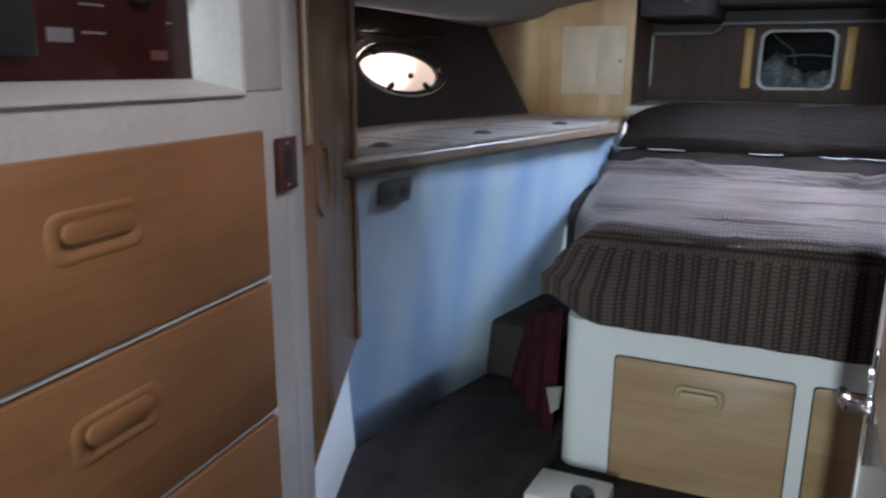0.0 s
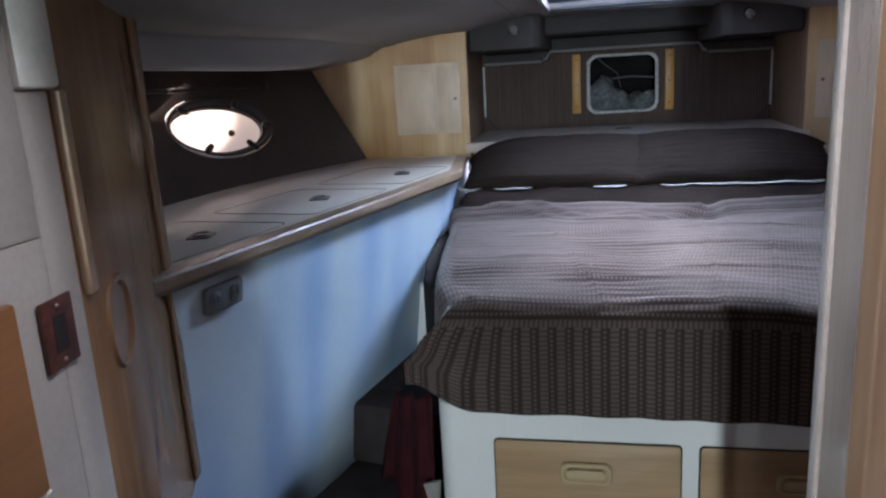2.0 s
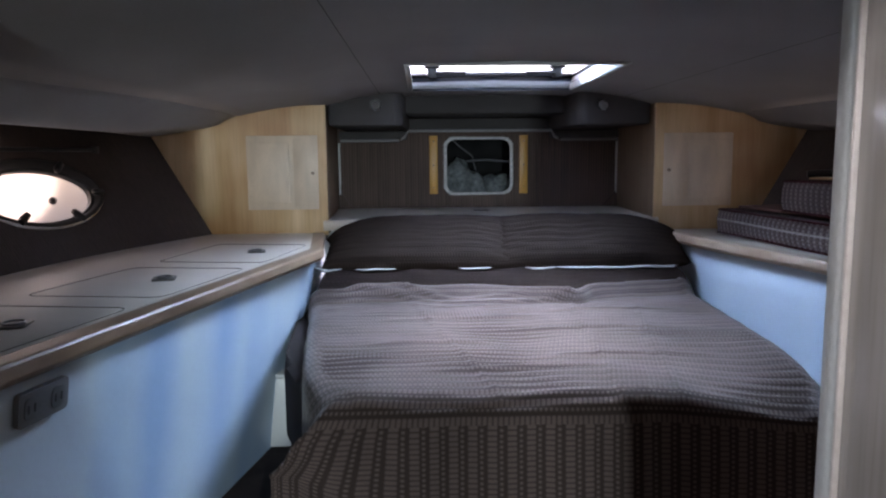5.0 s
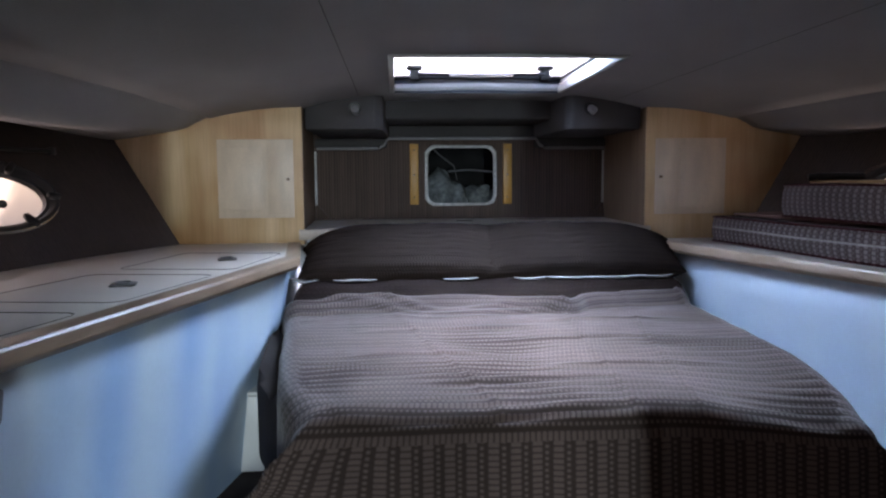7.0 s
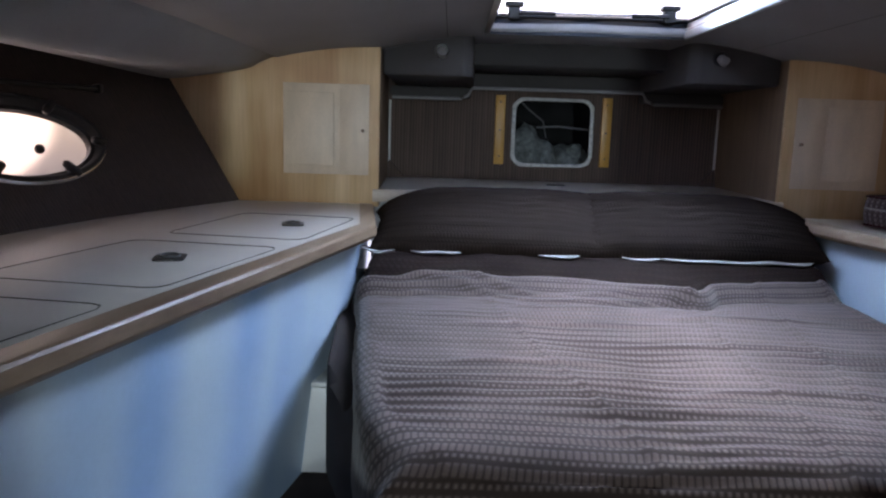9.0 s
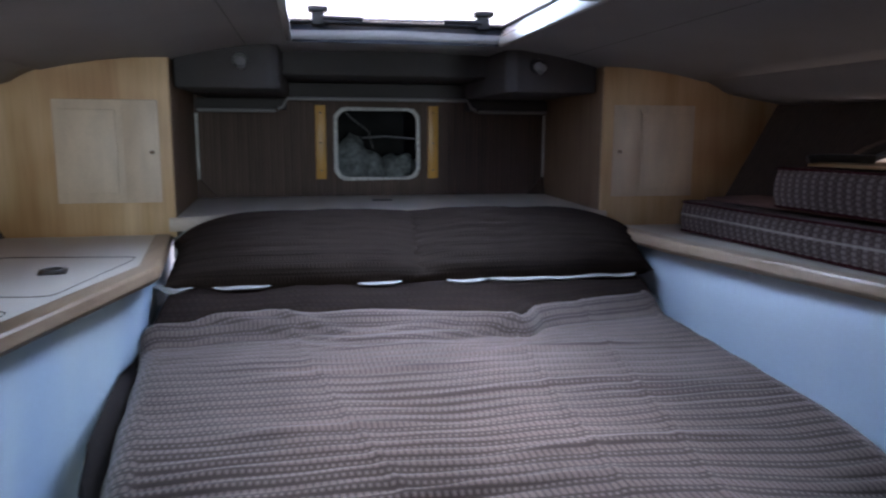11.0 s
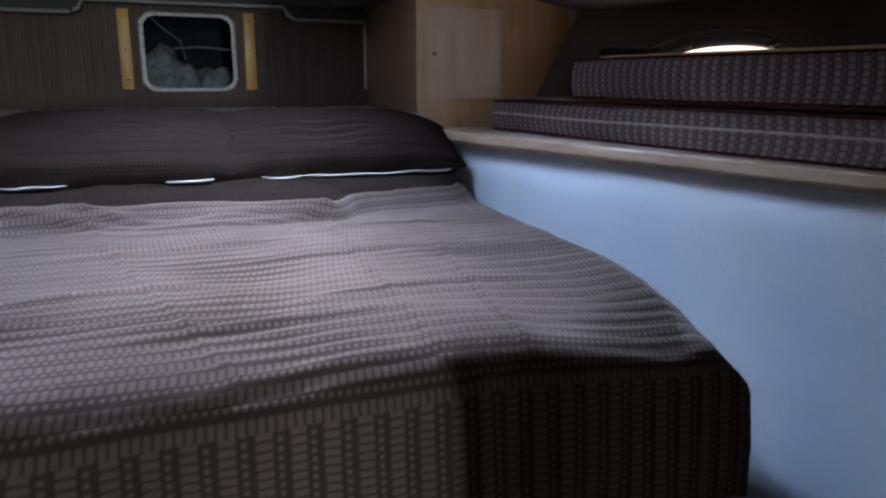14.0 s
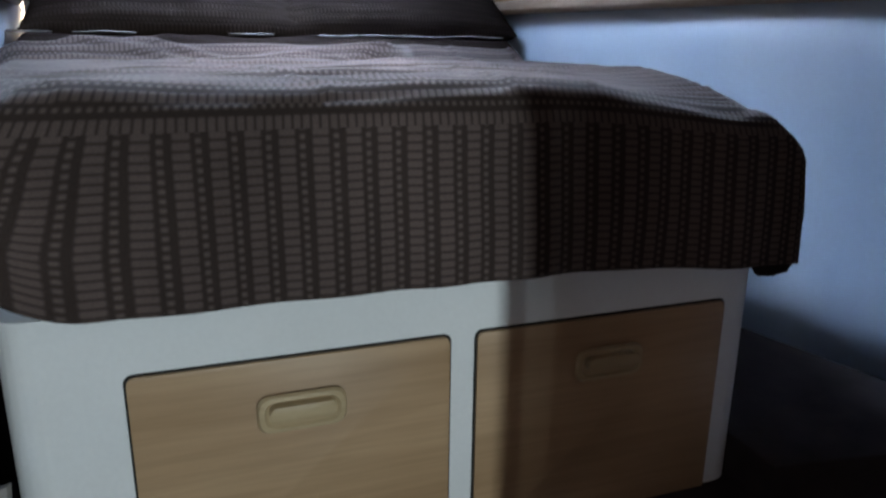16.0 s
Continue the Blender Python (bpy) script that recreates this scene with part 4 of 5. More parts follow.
                for yw, xw, ln in ((3.35, -0.2, 0.25), (3.2, 0.12, 0.2), (3.05, -0.3, 0.18), (2.9, 0.2, 0.22), (3.45, 0.3, 0.2), (2.78, -0.1, 0.2)):
                    p.z += 0.007 * math.exp(-((y - yw - 0.06 * (x - xw)) / 0.014) ** 2 - ((x - xw) / ln) ** 4)
                # lengthwise pressed creases
                for xc, yc0, lean in ((0.125, 2.53, 0.085), (0.28, 2.67, 0.18), (-0.2, 2.85, -0.2)):
                    d = p.x - xc - lean * (p.y - yc0)
                    p.z += 0.003 * math.exp(-(d / 0.009) ** 2) + 0.002 * math.exp(-(max(d, 0) / 0.05) ** 2) * (d > 0)
            elif hang >= 0.5:
                p.y += 0.006 * math.sin(x * 38 + 2 * noise.noise((x * 3, 0, 0))) * (hang - 0.4) + 0.008 * noise.noise((x * 5, z * 6, 3))
                p.z += 0.008 * noise.noise((x * 2.5, 4, 0)) * hang
            else:
                p.x += s * 0.006 * noise.noise((y * 9, z * 4, s))
            row.append(p)
            uvrow.append((u, v))
        rows.append(row)
        uvs.append(uvrow)
    ob = grid_mesh("bedspread", rows, QUILT, uv=lambda a, b, i: uvs[a][b] if i >= seam else (uvs[a][b][1], uvs[a][b][0]))
    md = ob.modifiers.new("thickness", "SOLIDIFY")
    md.thickness, md.offset = 0.006, 1
    return tagged(ob, "grey-brown woven bedspread rumpled over the berth, hanging at its foot", "bedspread")


quilt()


lump("blanket_tail", (0.698, 2.63, 0.485), 0.042, "dark rolled blanket end hanging at the corner of the berth", SHEET, "blanket", 3.0, (0.8, 1.3, 1.1))


def pillow(cx, w, tilt, seed, out, label):
    """A plump pillow leaning on the headboard, its corners pinched."""
    bm = bmesh.new()
    layer = bm.loops.layers.uv.new("UVMap")
    N, M = 40, 26
    h, t = 0.36, 0.085
    root_m = Matrix.Translation((cx, 4.15, 0.96)) @ Matrix.Rotation(radians(tilt), 4, "X")
    sheets = []
    for s in (1, -1):
        rows = []
        for i in range(M + 1):
            row = []
            for j in range(N + 1):
                a, b = 2 * j / N - 1, 2 * i / M - 1
                edge = max(0.0, (1 - abs(a) ** 3.2)) ** 0.5 * max(0.0, (1 - abs(b) ** 2.6)) ** 0.55
                pinch = 1 - 0.06 * (1 - abs(b)) ** 0.7 * abs(a) ** 6
                outer = max(0.0, a * out)
                sag = 1 - (0.75 * outer ** 3.2 if b > 0 else 0.1 * outer ** 2)
                d = s * t * edge * (1 + 0.12 * noise.noise((a * 2 + seed, b * 2, s))) + 0.004 * math.sin(b * 30 + 3 * noise.noise((a * 3 + seed, b, 0)))
                row.append(bm.verts.new(root_m @ Vector((a * w / 2 * pinch, -d, b * h / 2 * sag))))
            rows.append(row)
        for i in range(M):
            for j in range(N):
                f = bm.faces.new([rows[i][j], rows[i][j + 1], rows[i + 1][j + 1], rows[i + 1][j]])
                for lp, (p, q) in zip(f.loops, ((i, j), (i, j + 1), (i + 1, j + 1), (i + 1, j))):
                    lp[layer].uv = (p * h / M, q * w / N)
        sheets.append(rows)
    bmesh.ops.remove_doubles(bm, verts=bm.verts, dist=0.002)
    return tagged(finish("pillow", bm, PILLOW, True, None, 80), label, "pillow", "pillows on the berth")


pillow(-0.318, 0.85, -60, 0.0, -1, "dark brown woven pillow leaning against the headboard shelf")
pillow(0.39, 0.88, -60, 4.0, 1, "dark brown woven pillow leaning against the headboard shelf")


def shaded_fold():
    """Fold under pillows, shade coloured in, its front edge sloping down to the bedspread."""
    prof = [(3.755, 0.762), (3.775, 0.782), (3.80, 0.812), (3.83, 0.835), (3.88, 0.853), (3.93, 0.864), (4.0, 0.868), (4.2, 0.868), (4.41, 0.868)]
    rows = []
    for x in np.linspace(-0.76, 0.81, 90):
        k = min(1.0, (x + 0.76) / 0.05, (0.81 - x) / 0.05)
        drop = 0.09 * (1 - ease(k))
        rows.append([Vector((x, y + head_shift(x) * ease((4.02 - y) / 0.22) + 0.008 * noise.noise((x * 3, y * 2, 5)), z - drop + 0.010 * noise.noise((x * 5, y * 12, 2)) + 0.005 * noise.noise((x * 16, y * 20, 8)))) for y, z in prof])
    ob = grid_mesh("shaded_fold", rows, FOLD_SHADE, thick=0.006, uv=lambda a, b, i: (prof[b][0], a * 1.57 / 89))
    return tagged(ob, "dark brown fold under the pillows, the bedspread's shade put into its colour", "blanket")


shaded_fold()


def white_hem():
    """The edge of a white under-sheet peeping out below the pillows."""
    rows = []
    for x in np.linspace(-0.77, 0.79, 220):
        show = 0.0
        for a, b, k in ((-0.77, -0.64, 1.0), (-0.62, -0.4, 1.0), (-0.2, 0.0, 0.9), (0.08, 0.27, 0.9), (0.22, 0.78, 1.0)):
            show = max(show, k * ease((x - a) / 0.07) * ease((b - x) / 0.07))
        y = 4.012 - 0.06 * show + 0.008 * noise.noise((x * 7, 0, 0)) - (0.03 if x < -0.62 else 0) * show
        z = 0.876 + 0.005 * noise.noise((x * 9, 4, 0))
        lift = 0.0025 + 0.002 * noise.noise((x * 15, 2, 0))
        rows.append([Vector((x, y + 0.07, z)), Vector((x, y + 0.012, z + lift)), Vector((x, y, z + lift * 0.4)), Vector((x, y + 0.008, z - 0.003))])
    return tagged(grid_mesh("under_sheet", rows, WHITE_SHEET, thick=0.0015), "edge of a white sheet showing under the pillows", "sheet")


white_hem()

# carpeted step and clutter beside the berth
bm = bmesh.new()
add_prism(bm, [(-1.25, 1.9, 0.0), (-0.66, 1.95, 0.0), (-0.605, 2.62, 0.0), (-0.70, 4.4, 0.0), (-0.86, 4.4, 0.0), (-1.02, 2.97, 0.0), (-1.24, 2.1, 0.0)], (0, 0, 0.1), 0.008)
structure(finish("platform_port", bm, CARPET), "dark carpeted side platform beside the berth")
bm = bmesh.new()
add_prism(bm, [(0.662, 2.5, 0.0), (1.3, 2.4, 0.0), (1.22, 2.7, 0.0), (0.98, 3.8, 0.0), (0.88, 4.4, 0.0), (0.73, 4.4, 0.0)], (0, 0, 0.1), 0.008)
structure(finish("platform_starboard", bm, CARPET), "dark carpeted side platform beside the berth")
bm = bmesh.new()
add_prism(bm, [(-1.0, 2.97, 0.101), (-0.64, 2.90, 0.101), (-0.69, 4.3, 0.101), (-0.84, 4.3, 0.101)], (0, 0, 0.22), 0.02)
structure(finish("step", bm, CARPET), "dark carpeted step beside the berth")


def hanging_cloth():
    rows = []
    for i in range(22):
        f = i / 21
        z = 0.53 - 0.42 * f
        row = []
        for j in range(18):
            g = j / 17
            x = -0.605 - 0.02 * f - 0.19 * g - 0.04 * f * g
            y = 2.585 + 0.30 * g + 0.02 * math.sin(g * 16 + 2 * f) + 0.03 * f * noise.noise((g * 4, f * 3, 0))
            if z < 0.06:
                y -= 0.06 * (1 - g)
            row.append(Vector((x, y, max(0.112, z - 0.13 * g * (1 - f) + 0.03 * noise.noise((g * 3, 1, 0)) * f))))
        rows.append(row)
    return tagged(grid_mesh("cloth", rows, MAROON, thick=0.006), "dark maroon cloth hanging beside the berth base to the carpet", "cloth")


hanging_cloth()
bm = bmesh.new()
add_prism(bm, [(-0.64, 2.575, 0.275), (-0.595, 2.575, 0.285), (-0.6, 2.57, 0.215), (-0.622, 2.575, 0.19)], (0.004, 0.012, 0.0), 0.001)
tagged(finish("paper_scrap", bm, WHITE_SHEET), "crumpled white scrap of paper caught in the maroon cloth", "paper")
t = thing("storage_box", (-0.83, 3.5, 0.322), "small white plastic box standing on the carpeted step", "box")
box("body", (-0.905, 3.48, 0.322), (-0.79, 3.58, 0.575), WHITE, t, 0.008)
box("lid", (-0.91, 3.475, 0.576), (-0.785, 3.585, 0.59), WHITE, t, 0.005)
t = thing("floor_box", (-0.52, 2.42, 0.0), "low white box on the carpet in front of the berth", "box")
box("body", (-0.63, 2.34, 0.0), (-0.40, 2.5, 0.05), WHITE, t, 0.008)
bm = bmesh.new()
bmesh.ops.create_cone(bm, cap_ends=True, segments=24, radius1=0.035, radius2=0.03, depth=0.02, matrix=Matrix.Translation((-0.47, 2.39, 0.06)))
finish("cap", bm, BLACK, True, t)


# ---- seat cushions stacked on the starboard locker ----
def cushion(name, corners, z0, z1, label, back, stitched=True):
    """A box cushion with piped seams and a plywood base lying uppermost."""
    pts = [Vector((*p, 0)) for p in corners]
    root = thing(name, (sum(p.x for p in pts) / 4, sum(p.y for p in pts) / 4, z0), label, "cushion", "stacked cushions")
    bm = bmesh.new()
    layer = bm.loops.layers.uv.new("UVMap")
    N, M = 30, 8
    line, dist = [], []
    run = 0.0
    for k in range(4):
        a, b = pts[k], pts[(k + 1) % 4]
        for i in range(N):
            f = i / N
            p = a.lerp(b, f)
            # rounded corners
            cpull = 0.018 * (math.exp(-f * 14) + math.exp(-(1 - f) * 14))
            c = (pts[0] + pts[2]) / 2
            line.append(p + (c - p).normalized() * cpull)
            dist.append(run + (b - a).length * f)
        run += (b - a).length
    L = len(line)
    c = (pts[0] + pts[2]) / 2
    rings = []
    for m_ in range(M + 1):
        f = m_ / M
        z = z0 + (z1 - z0) * f
        bulge = 0.014 * math.sin(math.pi * f) - 0.004 * math.exp(-((f - 0.55) / 0.08) ** 2)
        rings.append([bm.verts.new(p + (p - c).normalized() * (bulge + 0.004 * noise.noise((k * 0.15, f * 2, z0))) + Vector((0, 0, z + 0.006 * noise.noise((k * 0.08, f, z0 * 3))))) for k, p in enumerate(line)])
    for m_ in range(M):
        for k in range(L):
            j = (k + 1) % L
            f = bm.faces.new([rings[m_][k], rings[m_][j], rings[m_ + 1][j], rings[m_ + 1][k]])
            d1 = dist[j] if j else run
            for lp, uv in zip(f.loops, ((dist[k], m_ / M * (z1 - z0)), (d1, m_ / M * (z1 - z0)), (d1, (m_ + 1) / M * (z1 - z0)), (dist[k], (m_ + 1) / M * (z1 - z0)))):
                lp[layer].uv = uv
    for ring in (rings[0], rings[-1]):
        f = bm.faces.new(ring)
        for lp in f.loops:
            lp[layer].uv = (lp.vert.co.x, lp.vert.co.y)
    finish("cover", bm, CUSHION, True, root, 50)
    for f in (0.03, 0.56, 0.98) if stitched else (0.03, 0.98):
        z = z0 + (z1 - z0) * f
        bm = bmesh.new()
        loop = [p + (p - c).normalized() * (0.010 if f == 0.56 else 0.005) + Vector((0, 0, z + 0.005 * noise.noise((k * 0.08, f, z0 * 3)))) for k, p in enumerate(line)]
        add_tube(bm, loop + [loop[0]], 0.004, 6, False)
        finish("piping", bm, PIPING if f == 0.56 else MAROON, True, root)
    ins = [pts[0].lerp(pts[3], 0.25), pts[1].lerp(pts[2], 0.25), pts[2].lerp(pts[1], 0.05), pts[3].lerp(pts[0], 0.05)]
    ins = [p.lerp(c, 0.03) for p in ins]
    prism("board", [Vector((p.x, p.y, z1 + 0.004)) for p in ins], (0, 0, 0.01), back, root, 0.002)
    return root


cushion("seat_cushion", [(0.955, 4.10), (1.10, 2.66), (1.52, 2.66), (1.30, 4.16)], COUNTER_Z + 0.003, 1.105, "long plum and grey woven seat cushion lying on the locker", CUSHION_BACK)
cushion("seat_cushion", [(1.04, 3.72), (1.17, 2.66), (1.58, 2.66), (1.43, 3.74)], 1.121, 1.238, "plum and grey woven seat cushion stacked on another, plywood side up", PLY, False)
tagged(tube("strap", [(1.12, 3.68, 1.262), (1.15, 3.67, 1.266), (1.22, 3.65, 1.266), (1.29, 3.62, 1.264)], 0.013, BLACK), "black bar lying on the upper cushion", "bar")


# ---- entrance: drawers, doors and bulkheads ----
def drawer_cabinet():
    """White cabinet facing the passage, with a stack of wooden drawers and a panel niche above."""
    ax, ay, bx, by = -0.872, 1.62, -0.80, 0.55
    root = thing("drawer_cabinet", (-1.1, 1.1, 0), "white cabinet with orange-brown wooden drawers and a dark red switch panel", "cabinet")
    d = Vector((bx - ax, by - ay, 0)).normalized()
    # local x runs along the face towards the near end, local z out of it
    m = Matrix(((d.x, 0, -d.y, ax), (d.y, 0, d.x, ay), (0, 1, 0, 0), (0, 0, 0, 1)))
    if (m.to_3x3() @ Vector((0, 0, 1))).x < 0:
        m = Matrix(((d.x, 0, d.y, ax), (d.y, 0, -d.x, ay), (0, 1, 0, 0), (0, 0, 0, 1)))
    L = 1.07
    T = 0.025
    bm = bmesh.new()
    add_box(bm, (0, 0, -T), (L, 1.19, 0), 0.003, m=m)
    add_box(bm, (0, 1.191, -T), (0.125, 1.95, 0), 0.003, m=m)
    add_box(bm, (0.126, 1.62, -T), (L, 1.95, 0), 0.003, m=m)
    add_box(bm, (L - 0.06, 1.191, -T), (L, 1.619, 0), 0.003, m=m)
    finish("face", bm, GREY_PAINT, True, root)
    box("end", (0.0, 0.0, -0.5), (0.02, 1.95, -T - 0.001), GREY_PAINT, root, 0.002, m)
    x0, x1, z0, z1 = 0.126, L - 0.06, 1.191, 1.619
    bm = bmesh.new()
    rings = []
    for e, h in ((-0.012, 0.001), (-0.008, 0.007), (0.0, 0.006), (0.007, -0.002), (0.032, -0.05), (0.036, -0.058), (0.036, -0.066)):
        k = 0.55
        rings.append([bm.verts.new(m @ Vector(p)) for p in ((x0 + e, z0 + e * k, h), (x1 - e, z0 + e * k, h), (x1 - e, z1 - e * k, h), (x0 + e, z1 - e * k, h))])
    for p, q in zip(rings, rings[1:]):
        for k in range(4):
            bm.faces.new([p[k], p[(k + 1) % 4], q[(k + 1) % 4], q[k]])
    finish("niche_frame", bm, GREY_PAINT, True, root, 25)
    box("panel", (0.13, 1.2, -0.075), (L - 0.065, 1.61, -0.06), MAROON_GLASS, root, 0.0, m)
    box("label_plate", (0.215, 1.238, -0.0598), (0.25, 1.252, -0.0585), MAROON_PALE, root, 0.0, m)
    box("label_plate", (0.385, 1.258, -0.0598), (0.425, 1.275, -0.0585), OUTLET, root, 0.0, m)
    box("switch_column", (0.45, 1.24, -0.059), (0.54, 1.60, -0.045), BLACK, root, 0.004, m)
    bm = bmesh.new()
    bmesh.ops.create_cone(bm, cap_ends=True, segments=24, radius1=0.03, radius2=0.026, depth=0.02, matrix=m @ Matrix.Translation((0.262, 1.345, -0.05)))
    finish("dial", bm, BLACK, True, root)
    for k in range(5):
        box("label_bar", (0.33, 1.27 + 0.035 * k, -0.0598), (0.37, 1.2725 + 0.035 * k, -0.0590), OUTLET, root, 0.0, m)
        box("label_bar", (0.2, 1.29 + 0.035 * k, -0.0598), (0.213, 1.2925 + 0.035 * k, -0.0590), OUTLET, root, 0.0, m)
    for z0, z1 in ((0.882, 1.128), (0.632, 0.868), (0.38, 0.618), (0.12, 0.366)):
        dr = box("drawer", (0.088, z0, 0.001), (L - 0.05, z1, 0.016), DRAWER, root, 0.004, m)
        zc = z0 + (z1 - z0) * 0.62
        pull(dr, m @ Matrix.Translation((0.45, zc, 0.016)) @ Matrix.Diagonal((1.15, 1.05, 0.4, 1)), DRAWER)
        tube("rail", [m @ Vector((0.08, z0 - 0.007, 0.006)), m @ Vector((L - 0.05, z0 - 0.007, 0.006))], 0.004, WHITE_TRIM, root)
    return root, m


cab, CABM = drawer_cabinet()
# door post that turns the cabinet's corner, with the lock's strike plate let into it
POST = [Vector((-0.873, 1.6215, 0)), Vector((-0.891, 1.70, 0))]
prism("door_post", [POST[0], POST[1], Vector((-0.95, 1.69, 0)), Vector((-0.95, 1.6215, 0))], (0, 0, 1.374), GREY_PAINT, None, 0.006)
structure(bpy.data.objects["door_post"], "worn grey-white painted door post")
pa, pb = CABM @ Vector((0.044, 0, 0.006)), POST[0].lerp(POST[1], 0.4) + Vector((0.007, 0, 0))
pd = (pb - pa).normalized()
PM = Matrix(((pd.x, 0, pd.y, pa.x), (pd.y, 0, -pd.x, pa.y), (0, 1, 0, 0), (0, 0, 0, 1)))
strike = thing("strike_plate", PM @ Vector((0.038, 1.01, 0)), "brown metal strike plate on the white door post", "strike plate")
box("plate", (0.003, 1.016, -0.001), (0.073, 1.11, 0.003), BRASS, strike, 0.001, PM)
box("slot", (0.024, 1.038, 0.0032), (0.052, 1.088, 0.004), BLACK, strike, 0.0, PM)
for z in (1.026, 1.1):
    bm = bmesh.new()
    bmesh.ops.create_uvsphere(bm, u_segments=8, v_segments=5, radius=0.003, matrix=PM @ Matrix.Translation((0.038, z, 0.003)))
    finish("screw", bm, STEEL, True, strike)


def side_door():
    """Brown door leaf standing past the post, with an oval finger pull, over a white sill wall."""
    a, b = Vector((-0.896, 1.703, 0)), Vector((-1.078, 2.2, 0))
    d = (b - a).normalized()
    n = Vector((d.y, -d.x, 0))
    if n.x < 0:
        n = -n
    root = thing("side_door", a, "brown varnished wooden door with an oval finger pull, standing open", "door")
    bm = bmesh.new()
    add_prism(bm, [a + Vector((0, 0, 0.40)), b + Vector((0, 0, 0.50)), b + Vector((0, 0, 1.60)), a + Vector((0, 0, 1.60))], n * -0.03, 0.006)
    leaf = finish("leaf", bm, DOOR_WOOD, True, root)
    bm = bmesh.new()
    add_prism(bm, [b + d * 0.004 + Vector((0, 0, 0.50)), b + d * 0.024 + Vector((0, 0, 0.50)), b + d * 0.024 + Vector((0, 0, 1.60)), b + d * 0.004 + Vector((0, 0, 1.60))], n * -0.035, 0.004)
    finish("edge", bm, MAPLE_BROWN, True, root)
    # proud stile down the free edge
    prism("stile", [b - d * 0.055 + n * 0.0005 + Vector((0, 0, 0.512)), b + n * 0.0005 + Vector((0, 0, 0.502)), b + n * 0.0005 + Vector((0, 0, 1.598)), b - d * 0.055 + n * 0.0005 + Vector((0, 0, 1.598))], n * 0.008, DOOR_WOOD, root, 0.005)
    c = a + d * 0.15 + Vector((0, 0, 1.0))
    m = Matrix(((d.x, 0, n.x, c.x), (d.y, 0, n.y, c.y), (0, 1, 0, c.z), (0, 0, 0, 1)))
    bm = bmesh.new()
    loops = [[m @ Vector((x, z, dd)) for x, z in rounded(w, h, w / 2 - 0.001)] for w, h, dd in ((0.13, 0.16, 0.0005), (0.123, 0.153, 0.007), (0.104, 0.134, 0.007), (0.094, 0.124, 0.001))]
    vs = [[bm.verts.new(p) for p in lp] for lp in loops]
    for p, q in zip(vs, vs[1:]):
        for k in range(len(p)):
            j = (k + 1) % len(p)
            bm.faces.new([p[k], p[j], q[j], q[k]])
    bm.faces.new(vs[-1])
    finish("finger_pull", bm, DOOR_WOOD, True, leaf)
    prism("wall_sill", [Vector((-0.915, 1.62, 0)), Vector((-1.20, 2.42, 0)), Vector((-1.20, 2.42, 0.52)), Vector((-0.915, 1.62, 0.42))], (-0.02, -0.006, 0), WHITE)
    prism("jamb_strip", [a + d * 0.004 + n * 0.001 + Vector((0, 0, 1.085)), a + d * 0.034 + n * 0.001 + Vector((0, 0, 1.085)), a + d * 0.034 + n * 0.001 + Vector((0, 0, 1.374)), a + d * 0.004 + n * 0.001 + Vector((0, 0, 1.374))], n * 0.014, EDGE_WOOD, root, 0.004)


side_door()
structure(bpy.data.objects["wall_sill"], "white painted sill wall below the side door")
structure(box("beam", (-1.0, 1.63, 1.376), (-0.872, 1.705, 1.62), WHITE_TRIM, None, 0.008), "white painted beam end over the door post")


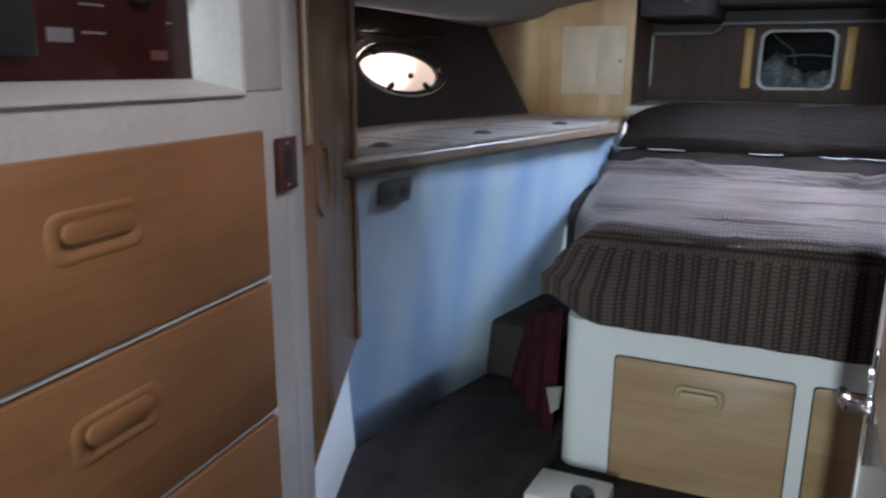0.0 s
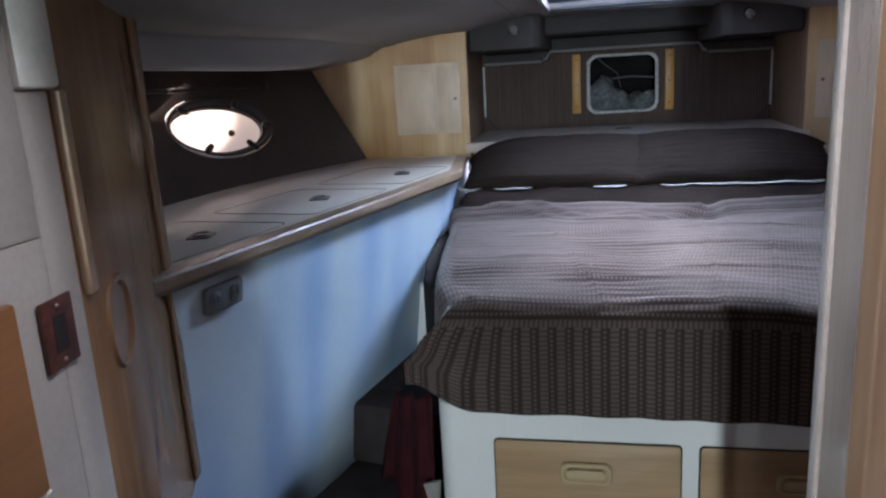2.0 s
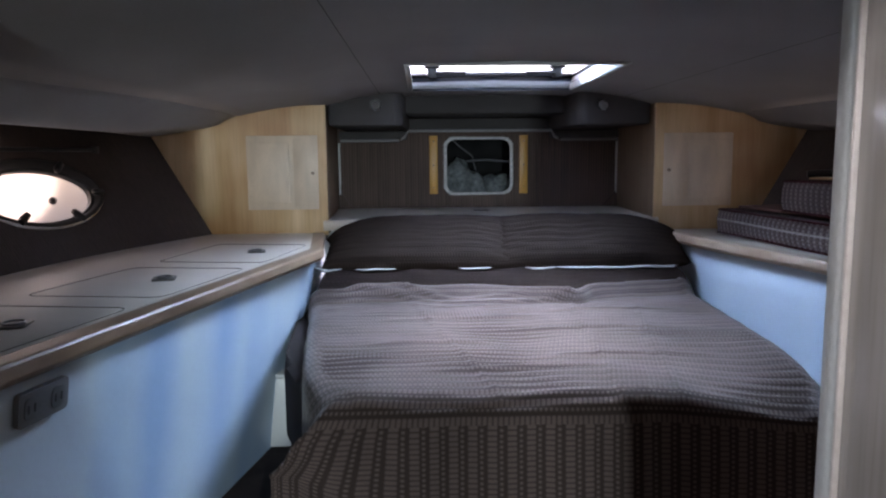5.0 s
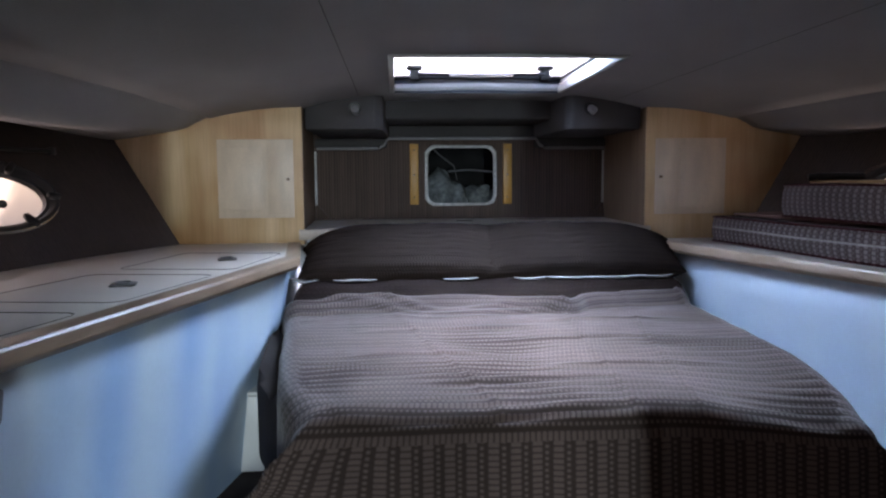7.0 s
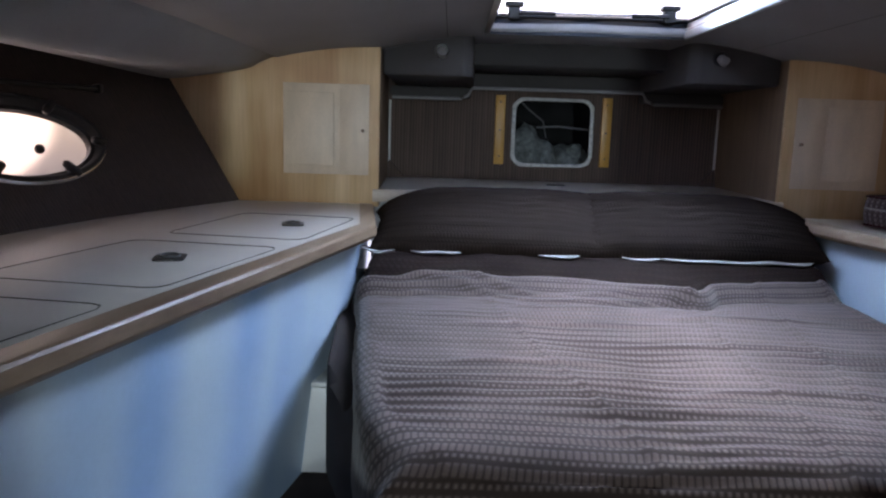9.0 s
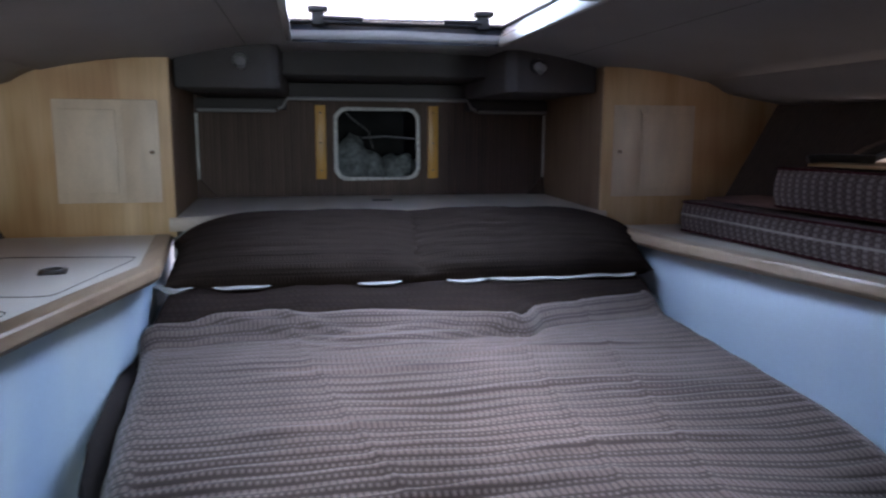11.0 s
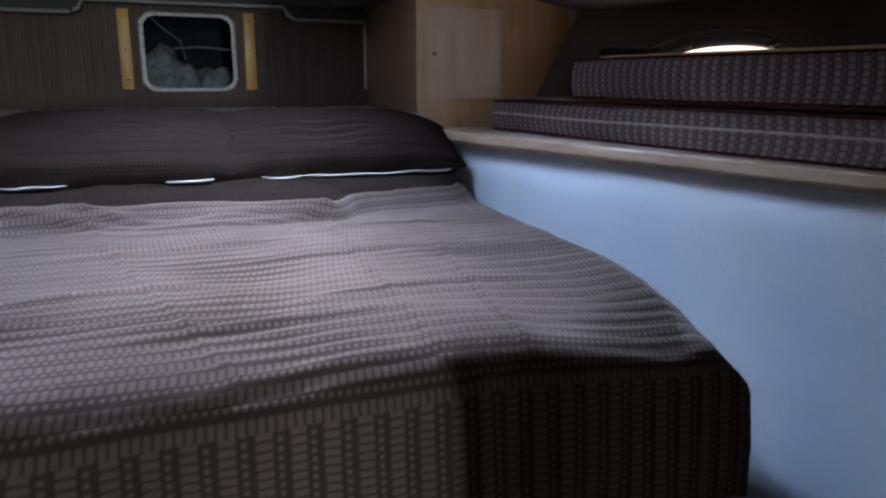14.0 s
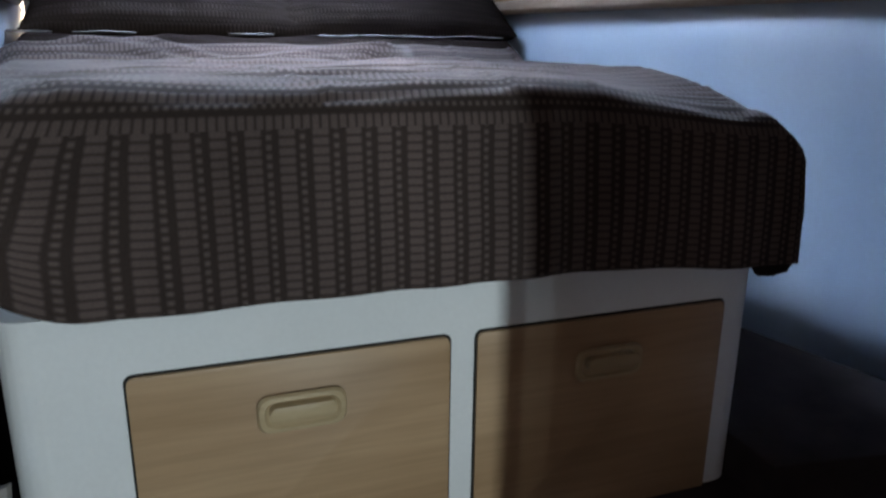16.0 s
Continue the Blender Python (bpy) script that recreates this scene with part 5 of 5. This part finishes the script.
def cabin_door():
    """Panelled limed door leaf standing open along the passage, with chrome lever."""
    hinge, free = Vector((0.05, 1.06, 0)), Vector((0.08, 1.70, 0))
    d = (free - hinge).normalized()
    m = Matrix(((d.y, d.x, 0, hinge.x), (-d.x, d.y, 0, hinge.y), (0, 0, 1, 0), (0, 0, 0, 1)))
    W = (free - hinge).length
    root = thing("cabin_door", (0.065, 1.07, 0.06), "open panelled door of pale limed wood with chrome lever handle", "door")
    leaf = box("leaf", (0, 0, 0.06), (0.03, W - 0.042, 1.6), DOOR_GREY, root, 0.003, m)
    box("edge_bead", (-0.004, W - 0.0415, 0.06), (0.03, W - 0.036, 1.6), WHITE_TRIM, root, 0.002, m)
    box("edge_strip", (-0.002, W - 0.0355, 0.06), (0.03, W, 1.6), EDGE_PAINT, root, 0.006, m)
    y1, y0, z0, z1 = W - 0.165, 0.12, 0.82, 1.56
    box("panel_bead", (-0.006, y1 - 0.001, z0 - 0.02), (-0.0005, y1 + 0.005, 1.59), WHITE_TRIM, root, 0.001, m)
    # raised moulding round the sunk panel
    bm = bmesh.new()
    loops = []
    for e, h in ((0.0, 0.0005), (0.006, 0.009), (0.02, 0.012), (0.034, 0.004)):
        loops.append([m @ Vector((-h, (y0 + y1) / 2 + p, (z0 + z1) / 2 + q)) for p, q in rounded(y1 - y0 - 0.004 - 2 * e, z1 - z0 - 2 * e, 0.016)])
    vs = [[bm.verts.new(p) for p in lp] for lp in loops]
    for p, q in zip(vs, vs[1:]):
        for k in range(len(p)):
            j = (k + 1) % len(p)
            bm.faces.new([p[k], p[j], q[j], q[k]])
    bm.faces.new(vs[-1])
    finish("moulding", bm, MOULDING, True, leaf)
    box("lock_plate", (-0.004, W - 0.085, 0.70), (-0.0002, W - 0.045, 0.86), CHROME, leaf, 0.001, m)
    bm = bmesh.new()
    y = W - 0.064
    add_tube(bm, [m @ Vector((-0.003, y, 0.775)), m @ Vector((-0.006, y, 0.775))], 0.02, 16)
    add_tube(bm, [m @ Vector((-0.006, y, 0.775)), m @ Vector((-0.024, y, 0.777)), m @ Vector((-0.03, y, 0.778))], [0.009, 0.009, 0.012], 12)
    add_tube(bm, [m @ Vector((-0.03, y - 0.004, 0.774)), m @ Vector((-0.033, y + 0.004, 0.782)), m @ Vector((-0.036, y + 0.012, 0.788)), m @ Vector((-0.038, y + 0.018, 0.793))], [0.009, 0.012, 0.009, 0.005], 12)
    finish("lever", bm, CHROME, True, leaf)
    bm = bmesh.new()
    add_tube(bm, [m @ Vector((-0.004, y + 0.002, 0.825)), m @ Vector((-0.01, y + 0.002, 0.825))], 0.009, 12)
    finish("keyhole_boss", bm, CHROME, True, leaf)
    return root


cabin_door()

# ---- the saloon behind, unseen, added to close the cabin all round ----
# the square hole is made up, to pass the fill above the passage
bm = bmesh.new()
add_box(bm, (-1.8, -2.6, 1.95), (1.8, 1.3, 2.0))
add_box(bm, (-1.8, 1.54, 1.95), (1.8, 1.58, 2.0))
add_box(bm, (-1.8, 1.3001, 1.95), (-0.24, 1.5399, 2.0))
add_box(bm, (0.06, 1.3001, 1.95), (1.8, 1.5399, 2.0))
structure(finish("ceiling_saloon", bm, SALOON), "pale unseen saloon ceiling with a square hole for a fill lamp")
bm = bmesh.new()
for a, b, z0, z1 in ((-2.6, -1.5, 0, 1.95), (-0.5, 1.6, 0, 1.95), (-1.5, -0.5, 0, 1.05), (-1.5, -0.5, 1.55, 1.95)):
    add_box(bm, (-1.75, a, z0), (-1.7, b, z1))
structure(finish("wall_saloon_port", bm, SALOON), "unseen saloon side wall, opened for an added fill lamp")
bm = bmesh.new()
for a, b, z0, z1 in ((-2.6, -1.25, 0, 1.95), (-0.25, 2.3, 0, 1.95), (-1.25, -0.25, 0, 1.05), (-1.25, -0.25, 1.55, 1.95)):
    add_box(bm, (1.7, a, z0), (1.75, b, z1))
structure(finish("wall_saloon_starboard", bm, SALOON), "unseen saloon side wall, opened for an added fill lamp")
bm = bmesh.new()
add_box(bm, (-1.75, -2.55, 0.0), (-0.29, -2.5, 1.95))
add_box(bm, (-0.11, -2.55, 0.0), (1.75, -2.5, 1.95))
add_box(bm, (-0.29, -2.55, 1.85), (-0.11, -2.5, 1.95))
add_box(bm, (-0.29, -2.55, 0.0), (-0.11, -2.5, 0.75))
structure(finish("wall_saloon_aft", bm, SALOON), "saloon end wall with the companionway opening")
bm = bmesh.new()
add_box(bm, (0.086, 1.06, 0.0), (1.7, 1.1, 1.95))
add_box(bm, (-1.7, 1.58, 1.6), (1.7, 1.62, 1.95))
add_box(bm, (-1.7, 1.64, 0.0), (-0.93, 1.68, 1.95))
structure(finish("wall_bulkhead", bm, SALOON), "wooden bulkhead at the cabin entrance")
bm = bmesh.new()
add_box(bm, (1.2, 2.14, 0.0), (1.75, 2.18, 1.64))
structure(finish("wall_starboard_end", bm, WHITE), "white end wall of the starboard locker")
# dark outer skin closing the lockers
bm = bmesh.new()
add_box(bm, (-1.9, 1.5, -0.06), (1.9, 5.9, -0.03))
add_box(bm, (-0.45, 4.42, 1.80), (-1.9, 5.9, 1.84))
structure(finish("ground_hull", bm, DARKBOX), "dark inside of the hull bottom")
bm = bmesh.new()
bmesh.ops.create_grid(bm, x_segments=2, y_segments=2, size=600, matrix=Matrix.Translation((0, 0, -1.2)))
structure(finish("ground", bm, OUTSIDE), "pale hard standing outside the boat")
